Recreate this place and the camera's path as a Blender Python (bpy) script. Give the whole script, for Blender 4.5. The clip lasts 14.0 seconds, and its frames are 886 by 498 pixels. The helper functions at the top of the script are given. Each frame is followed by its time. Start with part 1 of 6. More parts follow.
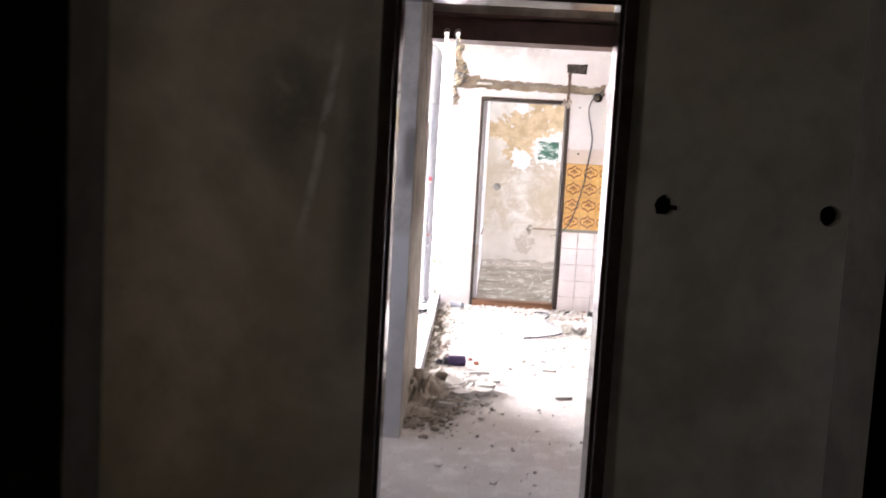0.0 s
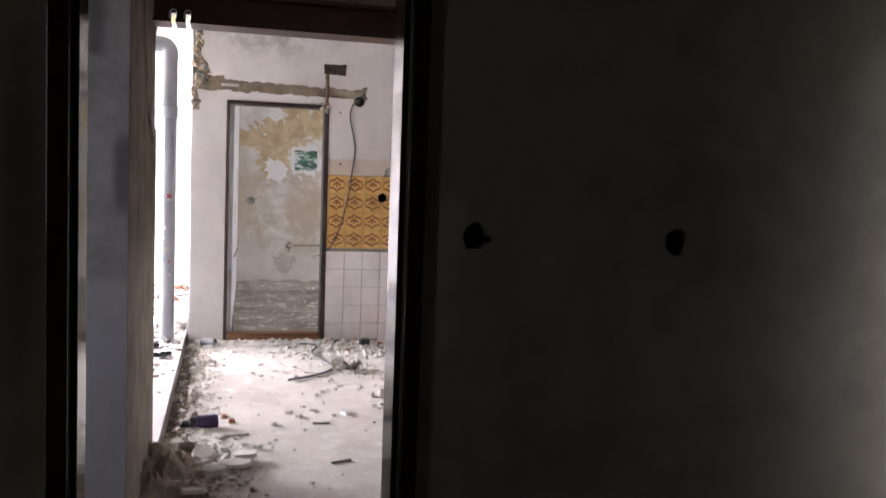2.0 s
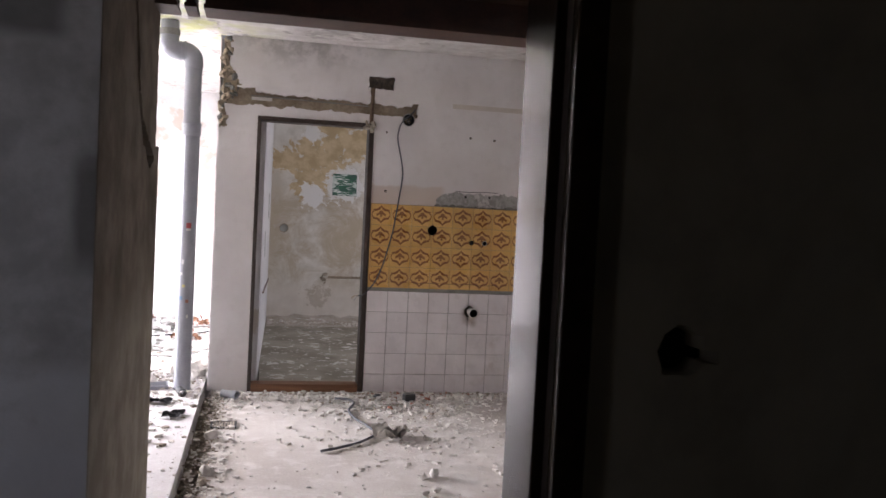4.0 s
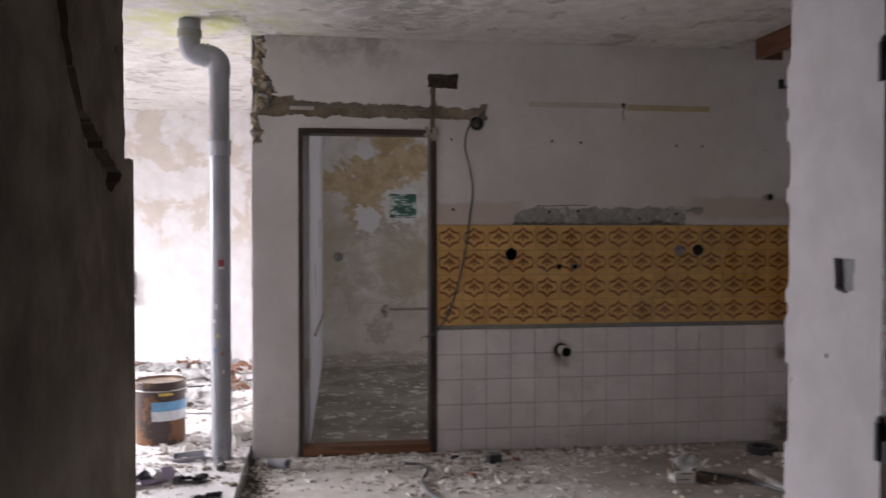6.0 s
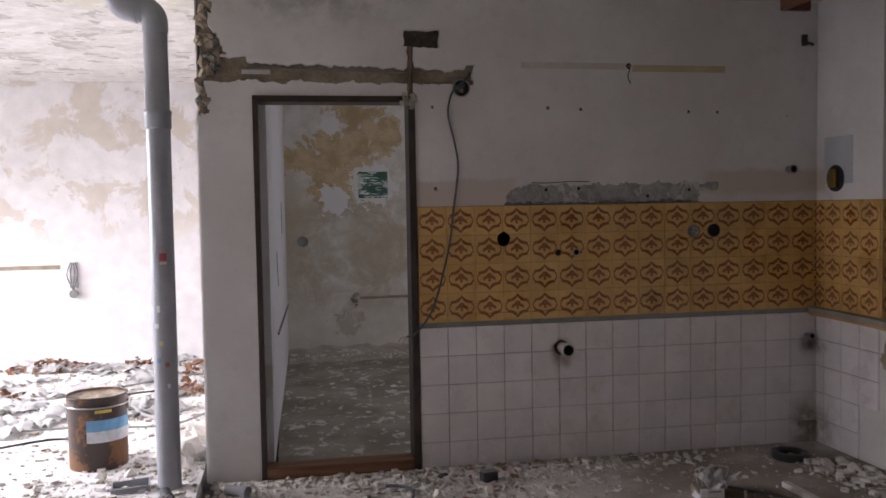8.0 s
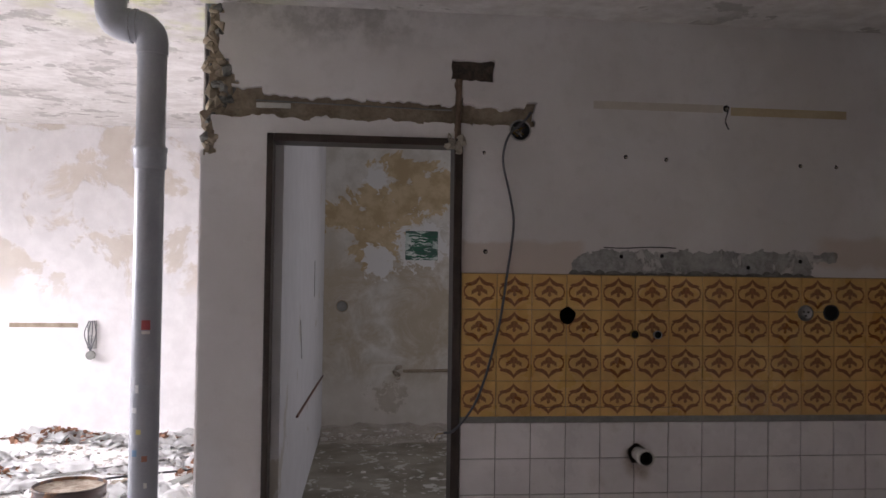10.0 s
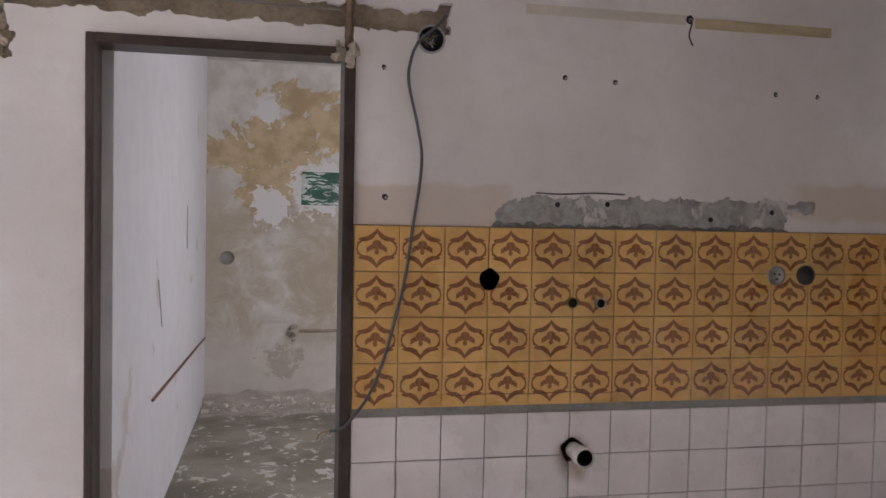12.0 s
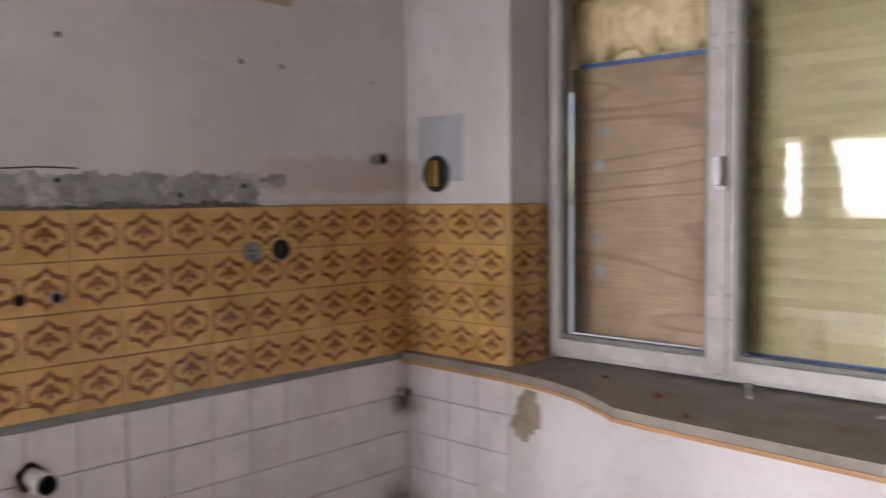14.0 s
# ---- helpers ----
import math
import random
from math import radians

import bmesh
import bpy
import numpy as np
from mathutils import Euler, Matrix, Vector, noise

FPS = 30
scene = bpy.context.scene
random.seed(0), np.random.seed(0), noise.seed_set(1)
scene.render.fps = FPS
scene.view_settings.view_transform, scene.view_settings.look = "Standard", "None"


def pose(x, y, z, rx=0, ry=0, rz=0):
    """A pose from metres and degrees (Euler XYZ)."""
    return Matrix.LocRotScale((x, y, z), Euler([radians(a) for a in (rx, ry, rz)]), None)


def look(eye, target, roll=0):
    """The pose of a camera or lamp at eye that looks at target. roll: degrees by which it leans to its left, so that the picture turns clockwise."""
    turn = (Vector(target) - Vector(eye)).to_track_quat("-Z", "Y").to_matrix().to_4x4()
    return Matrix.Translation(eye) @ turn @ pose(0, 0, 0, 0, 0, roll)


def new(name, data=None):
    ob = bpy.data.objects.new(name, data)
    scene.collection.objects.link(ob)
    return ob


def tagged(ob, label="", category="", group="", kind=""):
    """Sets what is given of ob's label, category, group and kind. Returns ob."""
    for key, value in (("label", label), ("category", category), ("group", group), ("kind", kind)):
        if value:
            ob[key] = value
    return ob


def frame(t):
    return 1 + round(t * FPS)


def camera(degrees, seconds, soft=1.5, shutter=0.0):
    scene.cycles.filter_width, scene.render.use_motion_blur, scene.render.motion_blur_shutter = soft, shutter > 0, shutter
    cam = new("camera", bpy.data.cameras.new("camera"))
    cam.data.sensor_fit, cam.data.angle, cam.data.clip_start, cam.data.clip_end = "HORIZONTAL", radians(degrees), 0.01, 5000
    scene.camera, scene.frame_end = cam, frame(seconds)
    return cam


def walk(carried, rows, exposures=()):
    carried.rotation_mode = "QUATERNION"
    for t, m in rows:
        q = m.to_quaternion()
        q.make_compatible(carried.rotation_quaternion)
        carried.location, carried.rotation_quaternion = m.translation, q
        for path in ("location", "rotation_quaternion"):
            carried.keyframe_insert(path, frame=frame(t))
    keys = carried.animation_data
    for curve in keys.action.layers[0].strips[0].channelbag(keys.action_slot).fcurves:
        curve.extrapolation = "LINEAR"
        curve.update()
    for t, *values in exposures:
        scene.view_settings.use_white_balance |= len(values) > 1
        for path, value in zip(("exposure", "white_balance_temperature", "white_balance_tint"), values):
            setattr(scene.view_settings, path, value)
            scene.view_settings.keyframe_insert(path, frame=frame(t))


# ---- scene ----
cam = camera(54.4, 14.0, soft=1.5, shutter=0.5)
PATH = [
    (0, (-0.275, 0.359, 1.227), (-0.327, 2.35, 1.047), 3.3),
    (0.5, (-0.185, 0.623, 1.224), (-0.174, 2.62, 1.103), 1.6),
    (1, (-0.171, 0.854, 1.246), (0.031, 2.84, 1.134), 1.0),
    (1.5, (-0.206, 1.014, 1.254), (0.261, 2.953, 1.098), 2.5),
    (2, (-0.224, 1.209, 1.264), (0.271, 3.142, 1.129), 2.0),
    (2.5, (-0.188, 1.56, 1.274), (0.196, 3.523, 1.27), 2.7),
    (3, (-0.174, 1.763, 1.301), (0.204, 3.726, 1.266), 3.2),
    (5.5, (-0.155, 2.973, 1.328), (0.322, 4.913, 1.227), 1.8),
    (6, (-0.092, 3.221, 1.333), (0.192, 5.2, 1.288), -0.0),
    (6.5, (-0.06, 3.397, 1.329), (0.135, 5.386, 1.242), -1.8),
    (7, (-0.072, 3.604, 1.332), (0.256, 5.575, 1.231), 0.6),
    (7.5, (-0.081, 3.767, 1.354), (0.295, 5.728, 1.239), -0.9),
    (10, (0.116, 4.723, 1.373), (0.34, 6.71, 1.421), 0.8),
    (10.5, (0.188, 4.932, 1.395), (0.394, 6.921, 1.417), 1.4),
    (11, (0.202, 5.138, 1.382), (0.506, 7.114, 1.363), 1.4),
    (11.5, (0.235, 5.345, 1.398), (0.671, 7.295, 1.321), 0.5),
    (12, (0.296, 5.531, 1.396), (0.718, 7.484, 1.318), 1.2),
    (12.5, (0.372, 5.68, 1.405), (0.791, 7.635, 1.334), 1.7),
    (13, (0.431, 5.732, 1.387), (1.153, 7.596, 1.318), 2.6),
    (13.5, (0.504, 5.758, 1.444), (1.587, 7.434, 1.305), 0.6),
    (14, (0.431, 5.786, 1.385), (1.877, 7.163, 1.266), -0.5),
]
EXPOSURES = [(t, e, 6350, 20) for t, e in ((0.0, 2.25), (0.25, 1.75), (0.5, 1.4), (1.0, 1.05), (2.0, 0.8), (3.0, 0.5), (5.5, -0.48), (6.5, -0.85), (7.5, -0.78), (10.0, -0.92), (11.0, -0.47), (12.0, 0.33), (13.4, 0.52), (14.0, 0.44))]
walk(cam, [(t, look(eye, target, roll)) for t, eye, target, roll in PATH], EXPOSURES)

# ---- world, sun and window light ----
world = bpy.data.worlds.new("sky")
scene.world = world
world.use_nodes = True
wn = world.node_tree
sky = wn.nodes.new("ShaderNodeTexSky")
sky.sky_type, sky.sun_disc = "NISHITA", False
sky.sun_elevation, sky.sun_rotation = radians(38), radians(307)
wn.nodes["Background"].inputs["Strength"].default_value = 0.12
wn.links.new(sky.outputs["Color"], wn.nodes["Background"].inputs["Color"])

sun_data = bpy.data.lights.new("sun", "SUN")
sun_data.energy, sun_data.angle, sun_data.color = 1.5, radians(10), (1.0, 0.95, 0.88)
sun = new("sun", sun_data)
sun.matrix_world = look((-8, 14.5, 8), (0, 8.5, 0))


def window_light(name, at, to, w, h, watts, color=(0.97, 0.98, 1.0), spread=180):
    data = bpy.data.lights.new(name, "AREA")
    data.shape, data.size, data.size_y, data.energy, data.color = "RECTANGLE", w, h, watts, color
    data.spread = radians(spread)
    ob = new(name, data)
    ob.matrix_world = look(at, to)
    return ob


LX = -4.6        # inner face of the living room's window wall
# the sky over the window heads sends its light down onto the living room floor
window_light("sky_light_living_a", (LX - 0.12, 10.45, 1.55), (LX + 1.4, 10.1, 0.0), 1.25, 1.25, 290, spread=125)
window_light("sky_light_living_b", (LX - 0.12, 8.8, 1.55), (LX + 1.4, 8.65, 0.0), 1.1, 1.25, 230, spread=125)
# pantry fill: added lamp, aimed at the back wall from an unseen window
window_light("fill_light_pantry", (2.96, 9.1, 1.5), (0.5, 11.84, 1.1), 0.8, 1.0, 38)
window_light("sky_light_side_door", (2.3, 2.75, 0.9), (1.5, 3.18, 0.8), 0.12, 1.3, 3.2)

# added lamp in an unseen west opening, brightens the corridor's left wall
window_light("fill_light_west", (-1.86, 1.95, 1.5), (-0.9, 2.9, 1.3), 0.25, 0.9, 0.5)
window_light("sky_light_hall", (-1.62, 3.75, 1.35), (-0.3, 4.0, 0.6), 0.5, 1.0, 1.0)

# ---- materials ----


class Nodes:
    """A node material under construction; values may be sockets or constants."""

    def __init__(self, name, rough=0.8, metal=0.0):
        self.mat = bpy.data.materials.new(name)
        self.mat.use_nodes = True
        self.t = self.mat.node_tree
        self.bsdf = self.t.nodes["Principled BSDF"]
        self.bsdf.inputs["Roughness"].default_value = rough
        self.bsdf.inputs["Metallic"].default_value = metal
        self.pos = self.t.nodes.new("ShaderNodeNewGeometry").outputs["Position"]
        self.obj = self.t.nodes.new("ShaderNodeTexCoord").outputs["Object"]
        self.rand = self.t.nodes.new("ShaderNodeObjectInfo").outputs["Random"]

    def put(self, socket, value):
        if isinstance(value, bpy.types.NodeSocket):
            self.t.links.new(value, socket)
        elif isinstance(value, tuple) and len(value) == 3 and socket.type == "RGBA":
            socket.default_value = (*value, 1)
        else:
            socket.default_value = value

    def math(self, op, a, b=0.0, c=0.0):
        n = self.t.nodes.new("ShaderNodeMath")
        n.operation = op
        for i, v in enumerate((a, b, c)):
            self.put(n.inputs[i], v)
        return n.outputs[0]

    def xyz(self, vec):
        n = self.t.nodes.new("ShaderNodeSeparateXYZ")
        self.put(n.inputs[0], vec)
        return n.outputs

    def noise(self, scale, detail=4.0, rough=0.6, vec=None, stretch=(1, 1, 1), distort=0.0):
        m = self.t.nodes.new("ShaderNodeMapping")
        self.put(m.inputs["Vector"], vec or self.pos)
        m.inputs["Scale"].default_value = stretch
        n = self.t.nodes.new("ShaderNodeTexNoise")
        self.t.links.new(m.outputs[0], n.inputs["Vector"])
        n.inputs["Scale"].default_value, n.inputs["Detail"].default_value = scale, detail
        n.inputs["Roughness"].default_value, n.inputs["Distortion"].default_value = rough, distort
        return n.outputs[0]

    def ramp(self, v, lo, hi, a=0.0, b=1.0):
        n = self.t.nodes.new("ShaderNodeMapRange")
        n.interpolation_type = "SMOOTHSTEP"
        for i, q in enumerate((v, lo, hi, a, b)):
            self.put(n.inputs[i], q)
        return n.outputs[0]

    def mix(self, f, a, b):
        n = self.t.nodes.new("ShaderNodeMix")
        n.data_type = "RGBA"
        self.put(n.inputs[0], f)
        self.put(n.inputs[6], a)
        self.put(n.inputs[7], b)
        return n.outputs[2]

    def scale_color(self, col, f):
        n = self.t.nodes.new("ShaderNodeVectorMath")
        n.operation = "SCALE"
        self.put(n.inputs[0], col)
        self.put(n.inputs[3], f)
        return n.outputs[0]

    def window(self, v, lo, hi, soft):
        """1 where v lies between lo and hi."""
        return self.math("MULTIPLY", self.ramp(v, lo - soft, lo + soft), self.ramp(v, hi - soft, hi + soft, 1.0, 0.0))

    def spot(self, c, r, soft=0.5):
        """1 round the place c, falling to 0 at the radii r."""
        m = self.t.nodes.new("ShaderNodeMapping")
        self.put(m.inputs["Vector"], self.pos)
        m.inputs["Location"].default_value = [-a / b for a, b in zip(c, r)]
        m.inputs["Scale"].default_value = [1 / b for b in r]
        n = self.t.nodes.new("ShaderNodeVectorMath")
        n.operation = "LENGTH"
        self.t.links.new(m.outputs[0], n.inputs[0])
        return self.ramp(n.outputs["Value"], soft, 1.0, 1.0, 0.0)

    def bump(self, h, strength=0.4, distance=0.01):
        n = self.t.nodes.new("ShaderNodeBump")
        n.inputs["Strength"].default_value, n.inputs["Distance"].default_value = strength, distance
        self.put(n.inputs["Height"], h)
        self.t.links.new(n.outputs[0], self.bsdf.inputs["Normal"])

    def done(self, color=None, rough=None):
        if color is not None:
            self.put(self.bsdf.inputs["Base Color"], color)
        if rough is not None:
            self.put(self.bsdf.inputs["Roughness"], rough)
        return self.mat


def speckled(name, a, b, rough=0.8, scale=9.0, fine=90.0, metal=0.0, bump=0.3, dist=0.004, vec=None):
    """Two colours mixed at two scales, with a fine relief."""
    n = Nodes(name, rough, metal)
    v = n.obj if vec == "object" else n.pos
    big, small = n.noise(scale, 5, 0.6, v), n.noise(fine, 3, 0.6, v)
    f = n.math("ADD", n.math("MULTIPLY", n.ramp(big, 0.3, 0.7), 0.7), n.math("MULTIPLY", n.ramp(small, 0.3, 0.7), 0.3))
    n.bump(n.math("ADD", big, n.math("MULTIPLY", small, 0.5)), bump, dist)
    return n.done(n.mix(f, a, b))


def plain(name, color, rough=0.5, metal=0.0):
    return speckled(name, tuple(c * 0.85 for c in color), tuple(min(1, c * 1.1) for c in color), rough, 14, 160, metal, 0.1, 0.001, "object")


def kitchen_plaster():
    n = Nodes("white_kitchen_plaster", 0.85)
    x, y, z = n.xyz(n.pos)
    big, small, fine = n.noise(1.6, 6), n.noise(14, 5), n.noise(120, 3)
    col = n.mix(n.ramp(big, 0.32, 0.7), (0.66, 0.63, 0.61), (0.78, 0.76, 0.75))
    col = n.mix(n.math("MULTIPLY", n.ramp(small, 0.5, 0.75), 0.25), col, (0.52, 0.49, 0.46))
    # old beige paint left bare where cupboards hung
    wob = n.math("MULTIPLY", n.math("SUBTRACT", n.noise(9, 4), 0.5), 0.07)
    zb, xb = n.math("ADD", z, wob), n.math("ADD", x, wob)
    back = n.ramp(y, 8.2, 8.25)
    left = n.math("MULTIPLY", n.window(xb, 0.55, 1.12, 0.03), n.window(zb, 1.2, 1.5, 0.012))
    right = n.math("MULTIPLY", n.window(xb, 2.18, 2.95, 0.06), n.window(zb, 1.405, 1.535, 0.02))
    pale = n.math("MULTIPLY", n.math("MULTIPLY", n.math("ADD", left, right), back), 0.75)
    col = n.mix(pale, col, (0.58, 0.49, 0.42))
    # grey damp bloom under the ceiling
    damp = n.math("MULTIPLY", n.spot((0.1, 8.3, 2.45), (0.75, 0.5, 0.24), 0.2), n.ramp(n.noise(6, 6, 0.7), 0.4, 0.62))
    col = n.mix(n.math("MULTIPLY", damp, 0.7), col, (0.33, 0.32, 0.30))
    n.bump(n.math("ADD", n.math("MULTIPLY", small, 0.7), n.math("MULTIPLY", fine, 0.25)), 0.35, 0.006)
    return n.done(col)


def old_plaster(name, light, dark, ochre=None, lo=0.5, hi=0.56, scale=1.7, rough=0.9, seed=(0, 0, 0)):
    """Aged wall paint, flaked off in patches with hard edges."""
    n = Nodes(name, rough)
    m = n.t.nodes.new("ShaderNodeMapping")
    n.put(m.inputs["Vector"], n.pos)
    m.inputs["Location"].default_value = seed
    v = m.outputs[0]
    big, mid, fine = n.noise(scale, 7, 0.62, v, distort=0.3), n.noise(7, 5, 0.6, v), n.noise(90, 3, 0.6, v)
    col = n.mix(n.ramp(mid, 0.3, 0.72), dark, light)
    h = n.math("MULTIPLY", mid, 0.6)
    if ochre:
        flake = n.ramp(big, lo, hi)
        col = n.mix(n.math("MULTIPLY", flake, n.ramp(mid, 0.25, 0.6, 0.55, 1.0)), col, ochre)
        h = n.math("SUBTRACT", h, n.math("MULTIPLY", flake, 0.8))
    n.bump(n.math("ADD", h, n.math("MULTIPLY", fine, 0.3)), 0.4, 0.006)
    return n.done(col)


def pantry_plaster():
    """Back wall of the small room: grey-white distemper flaked to ochre."""
    n = Nodes("flaking_pantry_plaster", 0.9)
    big, mid, fine = n.noise(3.4, 8, 0.68, distort=0.5), n.noise(8, 5), n.noise(100, 3)
    x, y, z = n.xyz(n.pos)

    def patch(spots, edge, noise_value):
        """Hard-edged flakes that gather round the given spots of (x, z, radius x, radius z)."""
        area = 0.0
        for cx, cz, rx, rz in spots:
            area = n.math("MAXIMUM", area, n.spot((cx, 11.84, cz), (rx, 1, rz), 0.1))
        f = n.math("ADD", n.math("MULTIPLY", area, 0.30), noise_value)
        return n.math("MULTIPLY", n.ramp(f, edge, edge + 0.018), n.ramp(area, 0.0, 0.04))

    col = n.mix(n.ramp(mid, 0.3, 0.7), (0.55, 0.52, 0.46), (0.70, 0.675, 0.625))
    # brown seep over the middle of the wall and up its corner
    seep = n.math("MULTIPLY", n.window(z, 0.45, 1.5, 0.2), n.ramp(n.noise(3.0, 7, 0.7, distort=0.6), 0.36, 0.60))
    seep = n.math("MAXIMUM", seep, n.math("MULTIPLY", n.spot((0.0, 11.84, 1.1), (0.16, 1, 0.9), 0.2), n.ramp(mid, 0.3, 0.55, 0.4, 0.95)))
    col = n.mix(n.math("MULTIPLY", seep, 0.8), col, (0.42, 0.345, 0.24))
    stain = patch(((0.50, 0.33, 0.24, 0.18),), 0.62, n.noise(11, 7, 0.7, distort=0.6))
    col = n.mix(n.math("MULTIPLY", stain, 0.45), col, (0.30, 0.235, 0.155))
    low = n.ramp(n.math("ADD", z, n.math("MULTIPLY", n.math("SUBTRACT", mid, 0.5), 0.15)), 0.36, 0.46, 1.0, 0.0)
    col = n.mix(n.math("MULTIPLY", n.math("MULTIPLY", low, n.math("SUBTRACT", 1.0, stain)), 0.55), col, (0.62, 0.565, 0.50))
    flake = patch(((0.58, 2.2, 0.42, 0.18), (0.52, 1.93, 0.52, 0.34), (0.10, 1.80, 0.30, 0.24), (0.33, 1.6, 0.46, 0.36), (0.86, 2.0, 0.25, 0.3), (1.5, 1.7, 0.4, 0.4)), 0.63, n.noise(5.0, 8, 0.70, distort=0.6))
    col = n.mix(flake, col, n.mix(n.ramp(mid, 0.35, 0.65), (0.43, 0.325, 0.19), (0.58, 0.46, 0.29)))
    pale = patch(((0.40, 1.43, 0.20, 0.2), (0.74, 1.57, 0.34, 0.30), (0.36, 2.12, 0.15, 0.15), (0.32, 1.5, 0.1, 0.12)), 0.60, n.noise(13, 7, 0.7, distort=0.5))
    col = n.mix(pale, col, (0.72, 0.71, 0.69))
    n.bump(n.math("SUBTRACT", n.math("ADD", mid, n.math("MULTIPLY", fine, 0.3)), n.math("SUBTRACT", flake, pale)), 0.45, 0.006)
    return n.done(col)


def ceiling_paint():
    n = Nodes("peeling_ceiling_paint", 0.9)
    x, y, z = n.xyz(n.pos)
    big, mid, fine = n.noise(2.2, 7, 0.66, distort=0.5), n.noise(9, 6, 0.65), n.noise(70, 3)
    col = n.mix(n.ramp(mid, 0.3, 0.7), (0.54, 0.51, 0.48), (0.70, 0.68, 0.65))
    flake = n.math("MULTIPLY", n.ramp(n.math("ADD", n.math("MULTIPLY", big, 0.7), n.math("MULTIPLY", mid, 0.3)), 0.53, 0.56), n.ramp(mid, 0.35, 0.6))
    col = n.mix(n.math("MULTIPLY", flake, 0.75), col, (0.30, 0.28, 0.25))
    damp = n.math("MULTIPLY", n.spot((0.35, 7.3, 2.45), (0.8, 1.1, 0.4), 0.25), n.ramp(n.noise(5, 7, 0.72, distort=0.8), 0.40, 0.56))
    col = n.mix(n.math("MULTIPLY", damp, 0.75), col, (0.24, 0.23, 0.21))
    algae = n.math("MULTIPLY", n.spot((-0.75, 8.2, 2.45), (0.85, 1.2, 0.4), 0.15), n.ramp(n.noise(4, 5), 0.42, 0.6))
    col = n.mix(n.math("MULTIPLY", algae, 0.8), col, (0.52, 0.55, 0.22))
    n.bump(n.math("SUBTRACT", n.math("ADD", mid, n.math("MULTIPLY", fine, 0.25)), flake), 0.5, 0.008)
    return n.done(col)


def dusty_floor(name, a, b, dust, stains=()):
    n = Nodes(name, 0.92)
    big, mid, fine = n.noise(1.3, 6, 0.62), n.noise(8, 6, 0.65), n.noise(75, 4, 0.7)
    col = n.mix(n.ramp(big, 0.34, 0.66), a, b)
    col = n.mix(n.math("MULTIPLY", n.ramp(mid, 0.48, 0.66), 0.75), col, dust)
    col = n.mix(n.math("MULTIPLY", n.ramp(fine, 0.56, 0.7), 0.45), col, tuple(min(1, c * 1.35) for c in dust))
    col = n.mix(n.math("MULTIPLY", n.ramp(fine, 0.3, 0.42, 1.0, 0.0), 0.5), col, tuple(c * 0.45 for c in a))
    for c, rad, tone, depth in stains:
        f = n.math("MULTIPLY", n.spot(c, rad, 0.45), n.ramp(n.noise(3.5, 6, 0.65), 0.25, 0.55, 0.45, 1.0))
        col = n.mix(n.math("MULTIPLY", f, depth), col, tone)
    n.bump(n.math("ADD", mid, n.math("MULTIPLY", fine, 0.6)), 0.5, 0.012)
    return n.done(col)


def peeled_lino():
    n = Nodes("flaking_grey_floor_paint", 0.85)
    big, fine = n.noise(2.0, 5), n.noise(80, 3)
    chips = n.noise(11, 6, 0.65, stretch=(1.0, 0.75, 1), distort=0.4)
    col = n.mix(n.ramp(big, 0.35, 0.65), (0.20, 0.18, 0.14), (0.34, 0.31, 0.255))
    col = n.mix(n.ramp(chips, 0.585, 0.605), col, (0.57, 0.56, 0.52))
    n.bump(n.math("ADD", chips, n.math("MULTIPLY", fine, 0.3)), 0.4, 0.006)
    return n.done(col)


